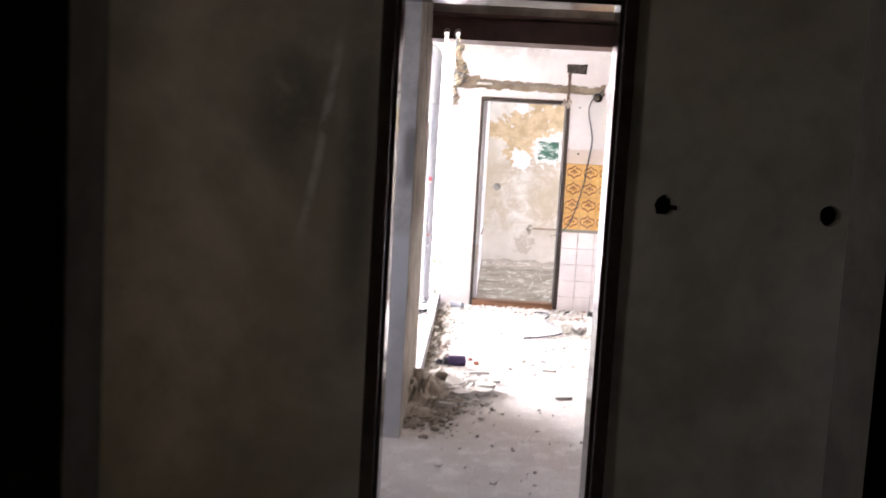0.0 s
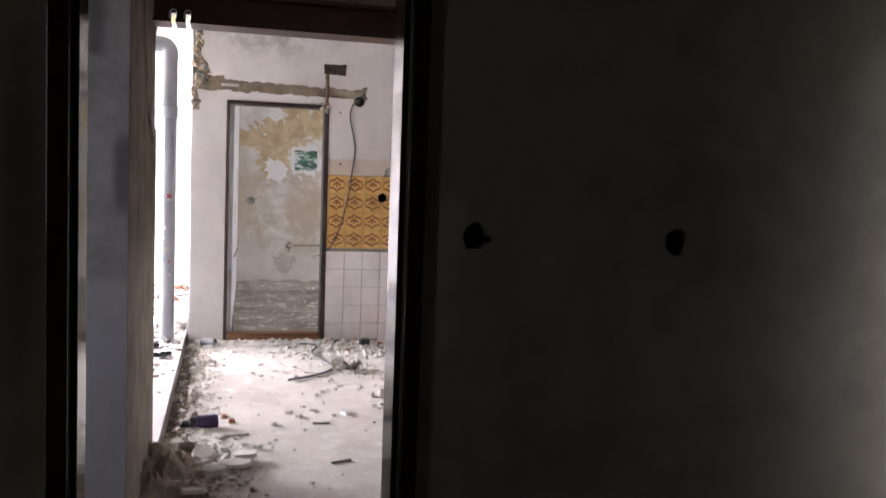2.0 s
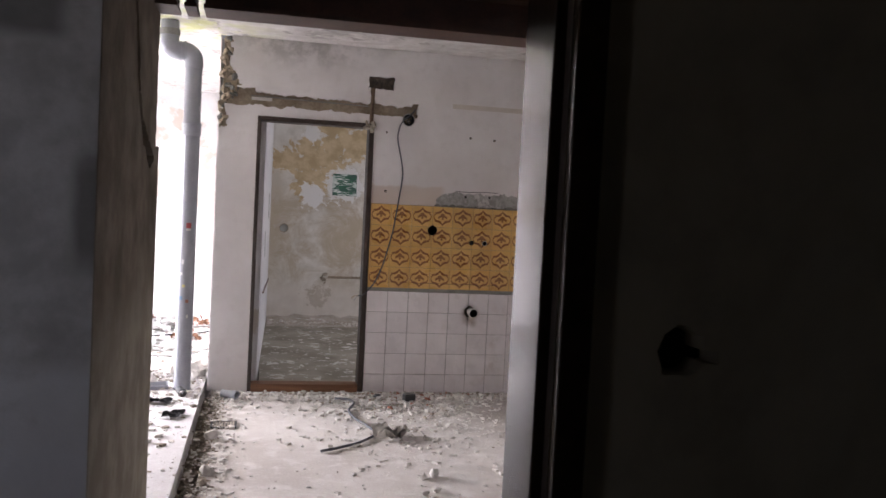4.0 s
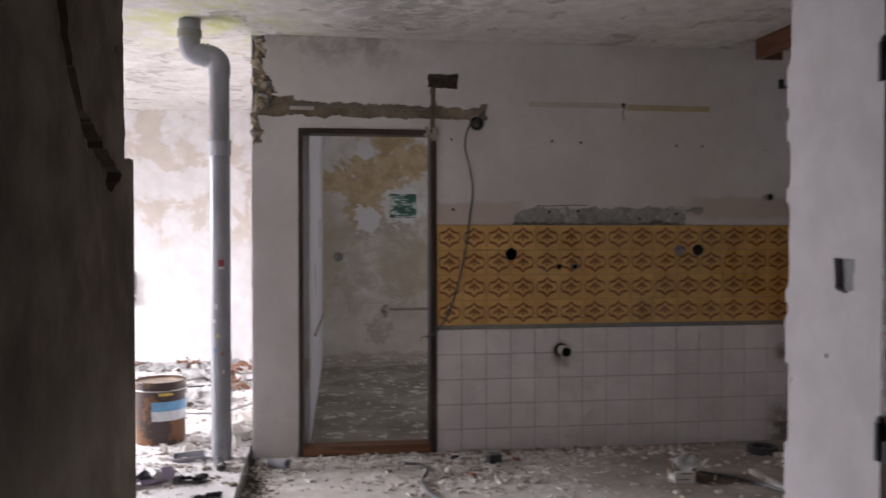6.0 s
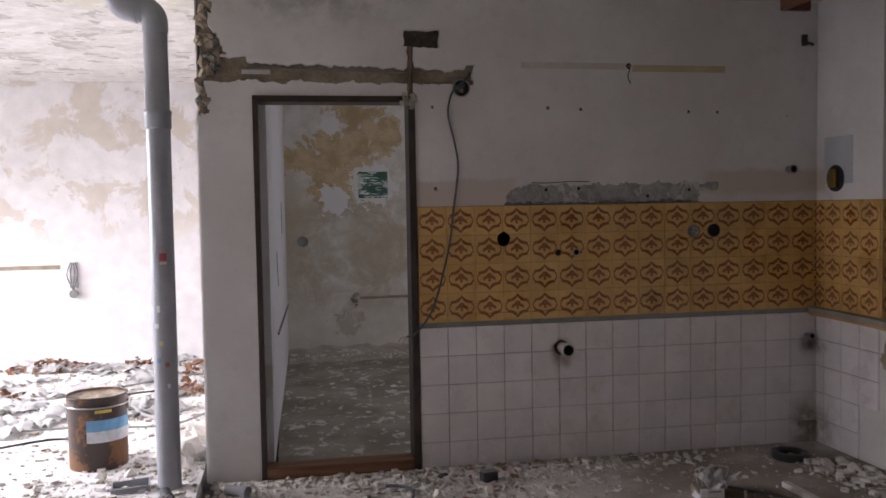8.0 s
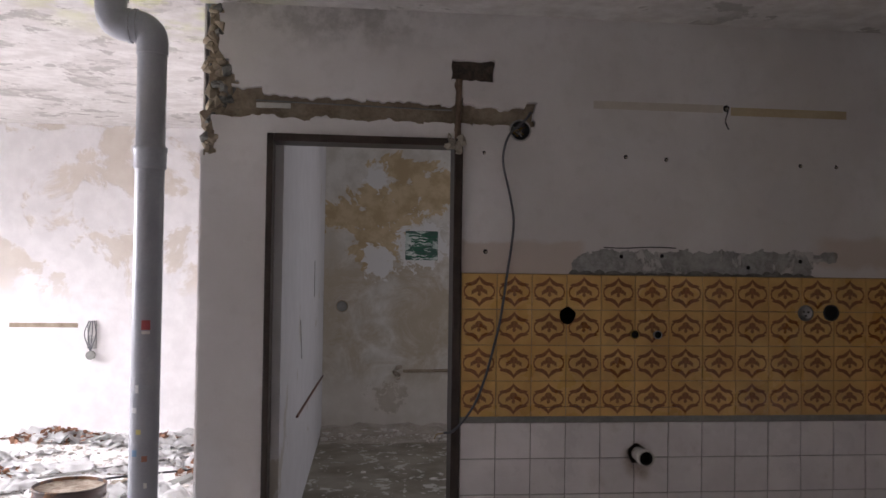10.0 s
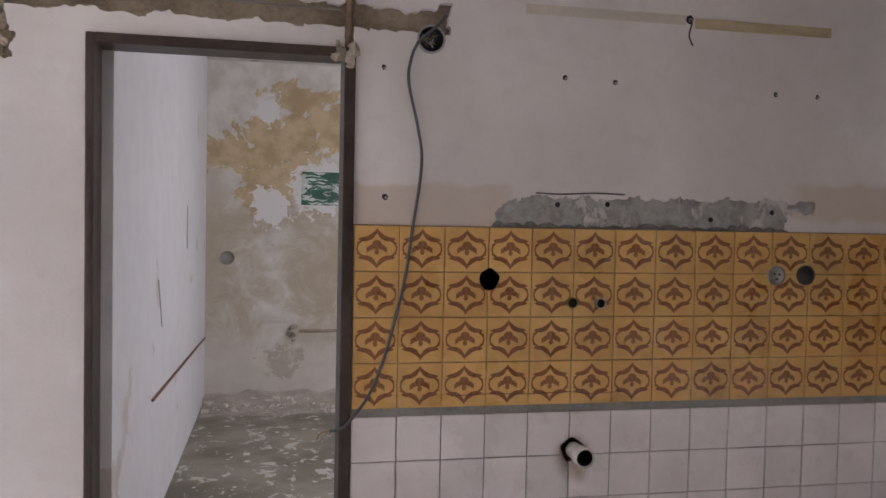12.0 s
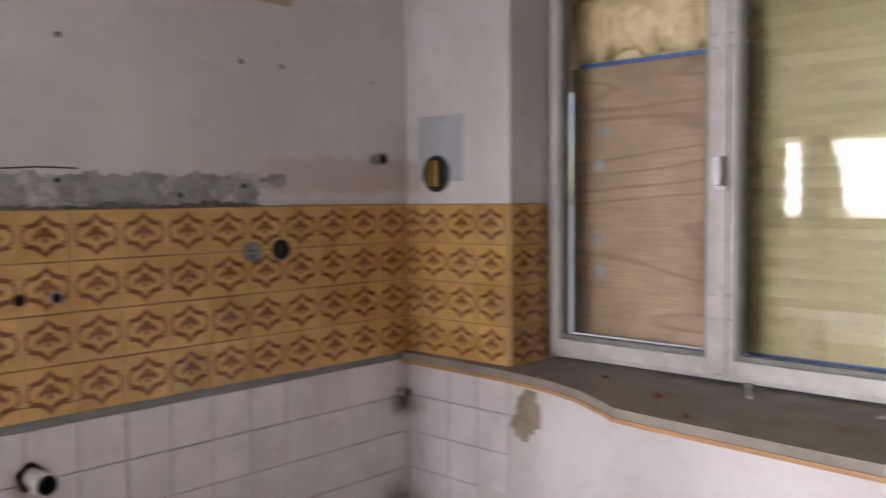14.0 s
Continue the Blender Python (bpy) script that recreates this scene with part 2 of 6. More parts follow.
def ornament_tile():
    """Ochre glazed tile with a brown ogee ring and a lotus; the tile lies in its own x and z, 0.15 m wide."""
    n = Nodes("ochre_ornament_glaze", 0.28)
    x, y, z = n.xyz(n.obj)
    u, v = n.math("ABSOLUTE", n.math("DIVIDE", x, 0.074)), n.math("DIVIDE", z, 0.074)
    av = n.math("ABSOLUTE", v)
    def ogee(belly, height, neck, shoulder, tip):
        """Half width at a height: a round belly up to the shoulder, then a hollow flank to a sharp tip."""
        b = n.math("DIVIDE", av, height)
        round_part = n.math("MULTIPLY", n.math("SQRT", n.math("MAXIMUM", n.math("SUBTRACT", 1.0, n.math("MULTIPLY", b, b)), 0.0)), belly)
        q = n.math("DIVIDE", n.math("SUBTRACT", tip, av), tip - shoulder)
        hollow = n.math("MULTIPLY", n.math("POWER", n.math("MAXIMUM", q, 0.0), 1.7), neck)
        up = n.ramp(av, shoulder - 0.012, shoulder + 0.012)
        return n.math("ADD", n.math("MULTIPLY", round_part, n.math("SUBTRACT", 1.0, up)), n.math("MULTIPLY", hollow, up))

    def oval(cu, cv, ru, rv):
        a, b = n.math("DIVIDE", n.math("SUBTRACT", u, cu), ru), n.math("DIVIDE", n.math("SUBTRACT", v, cv), rv)
        return n.ramp(n.math("ADD", n.math("MULTIPLY", a, a), n.math("MULTIPLY", b, b)), 0.85, 1.15, 1.0, 0.0)

    cusp = n.math("MULTIPLY", n.window(av, 0.37, 0.50, 0.03), 0.16)
    cusp = n.math("ADD", cusp, n.math("MULTIPLY", n.window(av, 0.20, 0.27, 0.025), 0.05))
    outer = n.math("ADD", ogee(0.90, 0.60, 0.56, 0.46, 0.93), cusp)
    inner = n.math("SUBTRACT", ogee(0.835, 0.46, 0.40, 0.31, 0.72), n.math("MULTIPLY", cusp, 0.25))
    ring = n.math("MULTIPLY", n.ramp(n.math("SUBTRACT", outer, u), -0.012, 0.012), n.ramp(n.math("SUBTRACT", u, inner), -0.02, 0.01))
    ring = n.math("MULTIPLY", ring, n.ramp(av, 0.90, 0.93, 1.0, 0.0))
    # lotus: a domed bud over two drooping fringed fronds with a knob below
    frond_mid = n.math("SUBTRACT", 0.10, n.math("MULTIPLY", n.math("MULTIPLY", u, u), 0.95))
    fringe = n.math("ADD", 0.085, n.math("MULTIPLY", n.math("ABSOLUTE", n.math("SINE", n.math("MULTIPLY", u, 24.0))), 0.055))
    frond = n.ramp(n.math("SUBTRACT", fringe, n.math("ABSOLUTE", n.math("SUBTRACT", v, frond_mid))), -0.02, 0.02)
    frond = n.math("MULTIPLY", frond, n.ramp(u, 0.42, 0.48, 1.0, 0.0))
    bud = n.math("MAXIMUM", oval(0.0, 0.16, 0.22, 0.20), oval(0.0, -0.15, 0.10, 0.12))
    lotus = n.math("MULTIPLY", n.math("MAXIMUM", bud, frond), n.ramp(n.math("SINE", n.math("MULTIPLY", u, 42.0)), 0.2, 0.9, 1.0, 0.86))
    motif = n.math("MINIMUM", n.math("ADD", ring, lotus), 1.0)
    cloud, grain = n.noise(7, 4), n.noise(160, 2)
    base = n.mix(n.ramp(cloud, 0.3, 0.7), (0.58, 0.33, 0.10), (0.69, 0.43, 0.145))
    ink = n.mix(n.ramp(grain, 0.3, 0.7), (0.17, 0.060, 0.018), (0.26, 0.095, 0.030))
    col = n.mix(n.math("MULTIPLY", motif, 0.96), base, ink)
    col = n.scale_color(col, n.math("ADD", 0.93, n.math("MULTIPLY", n.rand, 0.14)))
    grime = n.math("MULTIPLY", n.ramp(n.noise(5, 6, 0.7), 0.52, 0.72), 0.22)
    col = n.mix(grime, col, (0.22, 0.17, 0.11))
    n.bump(n.math("ADD", n.math("MULTIPLY", cloud, 0.5), n.math("MULTIPLY", motif, 0.25)), 0.12, 0.003)
    return n.done(col, n.ramp(n.noise(6, 5), 0.3, 0.7, 0.22, 0.5))


def white_tile():
    n = Nodes("white_glazed_tile", 0.25)
    cloud, grime = n.noise(6, 5), n.noise(3.5, 6, 0.7)
    col = n.mix(n.ramp(cloud, 0.3, 0.7), (0.73, 0.69, 0.69), (0.82, 0.78, 0.78))
    col = n.scale_color(col, n.math("ADD", 0.94, n.math("MULTIPLY", n.rand, 0.1)))
    col = n.mix(n.math("MULTIPLY", n.ramp(grime, 0.54, 0.74), 0.4), col, (0.38, 0.31, 0.24))
    rust = n.math("MAXIMUM", n.spot((2.82, 8.3, 0.56), (0.09, 0.2, 0.09), 0.1), n.spot((2.80, 8.3, 0.10), (0.15, 0.25, 0.18), 0.1))
    col = n.mix(n.math("MULTIPLY", rust, n.ramp(n.noise(9, 6), 0.3, 0.6)), col, (0.13, 0.09, 0.055))
    seep = n.math("MAXIMUM", n.spot((1.365, 8.3, 0.575), (0.085, 0.3, 0.10), 0.35), n.spot((1.39, 8.3, 0.53), (0.05, 0.3, 0.06), 0.1))
    col = n.mix(n.math("MULTIPLY", seep, n.ramp(n.noise(14, 5), 0.25, 0.6, 0.15, 0.75)), col, (0.22, 0.145, 0.085))
    n.bump(cloud, 0.1, 0.003)
    return n.done(col, n.ramp(grime, 0.3, 0.7, 0.2, 0.5))


def wood(name, a, b, along=1, scale=6.0, rough=0.6):
    n = Nodes(name, rough)
    stretch = [1.0, 1.0, 1.0]
    stretch[along] = 0.08
    grain = n.noise(scale * 4, 6, 0.6, stretch=tuple(stretch), distort=0.6)
    fine = n.noise(scale * 30, 3, 0.6, stretch=tuple(stretch))
    col = n.mix(n.ramp(grain, 0.3, 0.7), a, b)
    n.bump(n.math("ADD", grain, n.math("MULTIPLY", fine, 0.4)), 0.25, 0.003)
    return n.done(col)


def rusty_paint(name, paint, rust, amount=0.55, rough=0.45):
    n = Nodes(name, rough)
    big, fine = n.noise(5, 7, 0.7, n.obj), n.noise(70, 3, 0.6, n.obj)
    f = n.ramp(big, amount, amount + 0.05)
    col = n.mix(f, paint, n.mix(fine, rust, tuple(c * 0.5 for c in rust)))
    n.bump(n.math("ADD", f, n.math("MULTIPLY", fine, 0.4)), 0.25, 0.002)
    return n.done(col, n.math("ADD", rough, n.math("MULTIPLY", f, 0.35)))


def glass(name, tint=(1, 1, 1), rough=0.0):
    n = Nodes(name, rough)
    n.bsdf.inputs["Transmission Weight"].default_value = 1.0
    n.bsdf.inputs["IOR"].default_value = 1.24
    return n.done(tint)


M_KITCHEN = kitchen_plaster()
M_MORTAR = speckled("brown_bare_mortar", (0.20, 0.155, 0.105), (0.42, 0.35, 0.26), 0.95, 7, 60, 0, 0.7, 0.012)


def tile_cement():
    """Grey cement bared under lost tiles, smeared with pale plaster and brown drips."""
    n = Nodes("grey_tile_cement", 0.95)
    big, mid, fine = n.noise(7, 6, 0.65, distort=0.5), n.noise(24, 5, 0.7), n.noise(110, 3)
    col = n.mix(n.ramp(mid, 0.3, 0.7), (0.25, 0.245, 0.23), (0.42, 0.415, 0.40))
    pale = n.ramp(big, 0.53, 0.60)
    col = n.mix(n.math("MULTIPLY", pale, 0.85), col, (0.60, 0.58, 0.555))
    drip = n.ramp(n.noise(9, 4, 0.6, stretch=(1, 1, 0.25)), 0.60, 0.68)
    col = n.mix(n.math("MULTIPLY", drip, 0.55), col, (0.24, 0.20, 0.155))
    n.bump(n.math("ADD", n.math("ADD", mid, n.math("MULTIPLY", fine, 0.5)), pale), 0.8, 0.006)
    return n.done(col)


M_CEMENT = tile_cement()
M_CEMENT_DARK = speckled("dark_tile_adhesive", (0.13, 0.13, 0.115), (0.24, 0.235, 0.215), 0.95, 20, 80, 0, 0.8, 0.008)
M_GROUT = speckled("dark_grout", (0.18, 0.165, 0.15), (0.34, 0.31, 0.29), 0.95, 12, 90)
M_GROUT_O = speckled("ochre_stained_grout", (0.26, 0.19, 0.11), (0.42, 0.32, 0.20), 0.95, 12, 90)
M_STRIP = speckled("grey_cement_strip", (0.19, 0.19, 0.175), (0.30, 0.30, 0.28), 0.9, 10, 80)


def living_plaster():
    """White distemper, scaled off to beige in soft patches over the upper wall; the lower wall stays plain white,
    washed out by window light.
    """
    n = Nodes("flaking_living_room_plaster", 0.9)
    x, y, z = n.xyz(n.pos)
    big, mid, fine = n.noise(2.1, 7, 0.64, distort=0.4), n.noise(7, 5), n.noise(90, 3)
    col = n.mix(n.ramp(mid, 0.3, 0.72), (0.70, 0.68, 0.67), (0.80, 0.78, 0.77))
    # no patches low down, where strong light would bleach them out
    high = n.ramp(n.math("ADD", z, n.math("MULTIPLY", n.math("SUBTRACT", mid, 0.5), 0.5)), 1.0, 1.35)
    flake = n.math("MULTIPLY", n.ramp(big, 0.50, 0.56), high)
    col = n.mix(n.math("MULTIPLY", flake, 0.75), col, n.mix(mid, (0.50, 0.43, 0.34), (0.66, 0.60, 0.52)))
    n.bump(n.math("SUBTRACT", n.math("ADD", mid, n.math("MULTIPLY", fine, 0.3)), flake), 0.4, 0.006)
    return n.done(col)


M_LIVING = living_plaster()
M_PANTRY = pantry_plaster()
M_PANTRY_SIDE = old_plaster("scuffed_white_distemper", (0.66, 0.655, 0.665), (0.61, 0.605, 0.61), (0.5, 0.47, 0.42), 0.64, 0.67, 2.3)
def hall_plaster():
    """Brown stained pier plaster, its upper part coloured dark for the backlit side."""
    # n = Nodes("shaded_stained_hall_plaster", 0.9)
    n = Nodes("shaded_stained_hall_plaster", 0.9)
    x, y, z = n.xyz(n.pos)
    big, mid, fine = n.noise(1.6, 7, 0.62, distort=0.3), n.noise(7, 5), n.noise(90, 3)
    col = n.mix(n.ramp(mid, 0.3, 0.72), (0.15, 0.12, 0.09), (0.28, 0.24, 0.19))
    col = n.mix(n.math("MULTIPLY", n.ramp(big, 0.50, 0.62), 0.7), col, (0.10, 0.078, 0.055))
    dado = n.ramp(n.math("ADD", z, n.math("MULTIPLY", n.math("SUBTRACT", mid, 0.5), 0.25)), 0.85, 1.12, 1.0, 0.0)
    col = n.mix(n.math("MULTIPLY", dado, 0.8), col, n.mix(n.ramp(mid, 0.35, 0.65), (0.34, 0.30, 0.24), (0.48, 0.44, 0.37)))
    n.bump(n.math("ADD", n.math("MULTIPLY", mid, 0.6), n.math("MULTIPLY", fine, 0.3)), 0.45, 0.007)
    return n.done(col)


M_HALL = hall_plaster()


def pier_paint():
    """Blotched grey paint over a pale dado, with a dark patch near the top and a dark smear along one corner."""
    n = Nodes("blotched_grey_pier_paint", 0.8)
    x, y, z = n.xyz(n.pos)
    big, mid, fine = n.noise(2.6, 7, 0.65, distort=0.3), n.noise(9, 5), n.noise(95, 3)
    col = n.mix(n.ramp(mid, 0.3, 0.7), (0.36, 0.355, 0.35), (0.52, 0.52, 0.525))
    zz = n.math("ADD", z, n.math("MULTIPLY", n.math("SUBTRACT", mid, 0.5), 0.06))
    col = n.mix(n.math("MULTIPLY", n.ramp(zz, 0.90, 0.96, 1.0, 0.0), 0.7), col, (0.62, 0.63, 0.66))
    dark_blotch = n.math("MULTIPLY", n.window(zz, 1.66, 1.95, 0.02), n.window(x, -0.80, -0.60, 0.03))
    dark_smear = n.math("MULTIPLY", n.window(zz, 1.16, 1.40, 0.05), n.ramp(n.math("ADD", x, n.math("MULTIPLY", mid, 0.05)), -0.56, -0.53))
    col = n.mix(n.math("MULTIPLY", n.math("MAXIMUM", dark_blotch, dark_smear), 0.75), col, (0.13, 0.125, 0.12))
    col = n.mix(n.math("MULTIPLY", n.ramp(big, 0.56, 0.66), 0.4), col, (0.26, 0.245, 0.23))
    n.bump(n.math("ADD", mid, n.math("MULTIPLY", fine, 0.4)), 0.4, 0.005)
    return n.done(col)


M_HALL_GREY = pier_paint()


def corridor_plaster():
    """Grey-brown skim coat with dark smears and one pale streak beside the doorway."""
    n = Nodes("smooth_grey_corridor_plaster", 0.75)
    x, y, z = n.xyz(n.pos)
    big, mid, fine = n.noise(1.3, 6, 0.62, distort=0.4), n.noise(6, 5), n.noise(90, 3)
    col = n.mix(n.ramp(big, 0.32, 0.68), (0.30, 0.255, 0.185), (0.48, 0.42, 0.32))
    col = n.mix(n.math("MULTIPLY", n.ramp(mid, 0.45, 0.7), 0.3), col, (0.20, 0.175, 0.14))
    dark_blotch = n.math("MULTIPLY", n.math("MAXIMUM", n.spot((-0.86, 3.18, 1.42), (0.22, 0.4, 0.35), 0.1), n.spot((-0.64, 3.18, 1.2), (0.10, 0.4, 0.9), 0.1)), n.ramp(n.noise(4, 5), 0.3, 0.6))
    col = n.mix(n.math("MULTIPLY", dark_blotch, 0.75), col, (0.085, 0.075, 0.06))
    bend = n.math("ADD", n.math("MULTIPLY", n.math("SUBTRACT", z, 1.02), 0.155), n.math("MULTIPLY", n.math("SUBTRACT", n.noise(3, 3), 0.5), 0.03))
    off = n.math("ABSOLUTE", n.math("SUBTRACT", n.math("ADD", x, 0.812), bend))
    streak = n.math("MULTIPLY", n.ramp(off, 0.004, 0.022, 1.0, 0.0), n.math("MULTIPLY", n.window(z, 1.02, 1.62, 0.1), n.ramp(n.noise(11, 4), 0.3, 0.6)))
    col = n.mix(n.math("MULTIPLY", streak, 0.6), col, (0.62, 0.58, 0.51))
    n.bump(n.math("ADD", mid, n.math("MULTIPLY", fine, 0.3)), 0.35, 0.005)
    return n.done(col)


M_DARK = corridor_plaster()
# near partition: its shade is put into a very dark plaster colour
M_SHADED_PLASTER = old_plaster("shade_darkened_plaster", (0.11, 0.095, 0.07), (0.06, 0.05, 0.035))
M_WHITE = old_plaster("white_painted_partition", (0.56, 0.545, 0.55), (0.48, 0.465, 0.465), (0.42, 0.39, 0.35), 0.69, 0.71, 2.5)
M_CEILING = ceiling_paint()
# the first, widest stain darkens the floor's right side to cut bounced light
M_FLOOR = dusty_floor("dusty_kitchen_screed", (0.55, 0.505, 0.46), (0.69, 0.65, 0.605), (0.79, 0.755, 0.72), (((2.3, 7.7, 0), (1.25, 1.0, 1), (0.24, 0.20, 0.155), 0.8), ((2.0, 7.56, 0), (0.26, 0.16, 1), (0.10, 0.07, 0.04), 0.85), ((1.2, 8.28, 0), (1.7, 0.14, 1), (0.30, 0.23, 0.17), 0.6)))
M_FLOOR_LIVING = dusty_floor("littered_living_room_floor", (0.70, 0.68, 0.67), (0.80, 0.78, 0.78), (0.84, 0.83, 0.83))
M_LINO = peeled_lino()
M_TILE = ornament_tile()
M_WTILE = white_tile()
M_FRAME = speckled("dark_brown_gloss_enamel", (0.022, 0.014, 0.010), (0.045, 0.028, 0.019), 0.14, 8, 60, 0, 0.06, 0.001)
M_FRAME_B = speckled("worn_brown_door_frame_paint", (0.026, 0.016, 0.012), (0.058, 0.040, 0.030), 0.45, 11, 70, 0, 0.2, 0.002)
M_BEAM = speckled("red_brown_primed_steel", (0.035, 0.014, 0.009), (0.085, 0.032, 0.018), 0.55, 9, 80, 0, 0.25, 0.002)
M_PIPE = speckled("grey_pvc_pipe", (0.27, 0.28, 0.31), (0.34, 0.35, 0.38), 0.38, 6, 90, 0, 0.08, 0.001)
M_PLANK = wood("red_brown_threshold_wood", (0.16, 0.07, 0.035), (0.30, 0.15, 0.075), 0)
M_PELMET = wood("brown_varnished_pelmet", (0.09, 0.030, 0.014), (0.17, 0.062, 0.028), 1, 6, 0.4)


def plywood():
    """Rotary-cut pine: thin dark growth lines wandering along the sheet."""
    n = Nodes("pine_plywood", 0.6)
    field = n.noise(1.9, 3, 0.5, stretch=(1, 0.10, 1), distort=0.3)
    lines = n.math("ABSOLUTE", n.math("SUBTRACT", n.math("FRACT", n.math("MULTIPLY", field, 17.0)), 0.5))
    fibre, cloud = n.noise(130, 3, 0.6, stretch=(1, 0.05, 1)), n.noise(4, 5)
    col = n.mix(n.ramp(cloud, 0.3, 0.7), (0.21, 0.14, 0.075), (0.32, 0.23, 0.13))
    col = n.mix(n.math("MULTIPLY", n.ramp(lines, 0.0, 0.16, 1.0, 0.0), 0.6), col, (0.15, 0.085, 0.04))
    col = n.scale_color(col, n.ramp(fibre, 0.3, 0.7, 0.9, 1.08))
    n.bump(n.math("ADD", lines, fibre), 0.15, 0.002)
    return n.done(col)


M_PLY = plywood()
M_EDGE = wood("raw_chipboard_edge", (0.34, 0.18, 0.07), (0.52, 0.31, 0.14), 1)
M_SILL = speckled("dusty_grey_sill", (0.22, 0.195, 0.155), (0.34, 0.305, 0.25), 0.75, 5, 70)
M_WIN = speckled("chipped_white_window_paint", (0.50, 0.475, 0.435), (0.66, 0.64, 0.60), 0.5, 13, 90, 0, 0.25, 0.002)
M_FOAM = speckled("yellow_mounting_foam", (0.50, 0.38, 0.16), (0.78, 0.66, 0.38), 0.8, 7, 40, 0, 0.9, 0.02)
M_BLIND = speckled("yellowed_fabric_blind", (0.46, 0.41, 0.20), (0.60, 0.55, 0.31), 0.8, 2, 60)
M_BLUE = plain("blue_seal", (0.03, 0.09, 0.28), 0.5)
M_GLASS = glass("window_glass")
M_BLACK = plain("black_void", (0.012, 0.012, 0.012), 0.9)
M_BOX = plain("black_bakelite", (0.03, 0.032, 0.034), 0.4)
M_CABLE = plain("grey_cable", (0.10, 0.103, 0.115), 0.45)
M_METAL = plain("dull_zinc", (0.42, 0.41, 0.40), 0.4, 0.9)
M_PLATED = speckled("limed_zinc_plating", (0.36, 0.33, 0.29), (0.66, 0.64, 0.60), 0.5, 18, 90, 0.3, 0.4, 0.002)
M_BRASS = plain("tarnished_brass", (0.36, 0.24, 0.06), 0.35, 0.9)
M_RUBBLE = speckled("plaster_rubble", (0.52, 0.48, 0.43), (0.78, 0.755, 0.72), 0.95, 6, 50, 0, 0.6, 0.008)
M_BRICK = speckled("broken_red_brick", (0.22, 0.075, 0.045), (0.40, 0.17, 0.11), 0.95, 8, 60, 0, 0.5, 0.006)
M_DIRT = speckled("brown_dirt", (0.21, 0.175, 0.135), (0.42, 0.365, 0.30), 0.95, 10, 60, 0, 0.7, 0.01)

# ---- building helpers ----


def part(name, bm, mat, parent=None, label="", smooth=False, recalc=True):
    """Links a bmesh as one mesh object, under parent if given."""
    if recalc:
        bmesh.ops.recalc_face_normals(bm, faces=bm.faces)
    me = bpy.data.meshes.new(name)
    bm.to_mesh(me)
    bm.free()
    me.materials.append(mat)
    if smooth:
        me.polygons.foreach_set("use_smooth", [True] * len(me.polygons))
    ob = new(name, me)
    ob.parent = parent
    if label:
        ob["label"] = label
    return ob


def mesh_part(name, verts, faces, mat, parent=None, label=""):
    me = bpy.data.meshes.new(name)
    me.from_pydata(verts, [], faces)
    me.materials.append(mat)
    ob = new(name, me)
    ob.parent = parent
    if label:
        ob["label"] = label
    return ob


def thing(name, label, category, at=(0, 0, 0), rz=0.0, group="", kind="", rx=0.0, ry=0.0):
    ob = new(name)
    ob.matrix_basis = pose(*at, rx, ry, rz)
    return tagged(ob, label, category, group, kind)


def box(bm, x0, x1, y0, y1, z0, z1, bevel=0.0):
    r = bmesh.ops.create_cube(bm, size=1.0)
    m = Matrix.Translation(((x0 + x1) / 2, (y0 + y1) / 2, (z0 + z1) / 2)) @ Matrix.Diagonal((abs(x1 - x0), abs(y1 - y0), abs(z1 - z0), 1))
    bmesh.ops.transform(bm, matrix=m, verts=r["verts"])
    if bevel:
        edges = {e for v in r["verts"] for e in v.link_edges}
        bmesh.ops.bevel(bm, geom=list(edges), offset=bevel, segments=2, affect="EDGES", profile=0.6)
    return bm


def boxes(*dims, bevel=0.0):
    bm = bmesh.new()
    for d in dims:
        box(bm, *d, bevel)
    return bm


def rod(bm, a, b, r, r2=None, seg=16, caps=True):
    a, b = Vector(a), Vector(b)
    got = bmesh.ops.create_cone(bm, cap_ends=caps, segments=seg, radius1=r, radius2=r if r2 is None else r2, depth=(b - a).length)
    turn = (b - a).to_track_quat("Z", "Y").to_matrix().to_4x4()
    bmesh.ops.transform(bm, matrix=Matrix.Translation((a + b) / 2) @ turn, verts=got["verts"])
    return bm


def lathe(bm, profile, seg=32, m=Matrix()):
    """Turns (radius, height) pairs round z."""
    rings = []
    for r, z in profile:
        rings.append([bm.verts.new(m @ Vector((r * math.cos(2 * math.pi * i / seg), r * math.sin(2 * math.pi * i / seg), z))) for i in range(seg)])
    for a, b in zip(rings, rings[1:]):
        for i in range(seg):
            bm.faces.new((a[i], a[(i + 1) % seg], b[(i + 1) % seg], b[i]))
    return rings


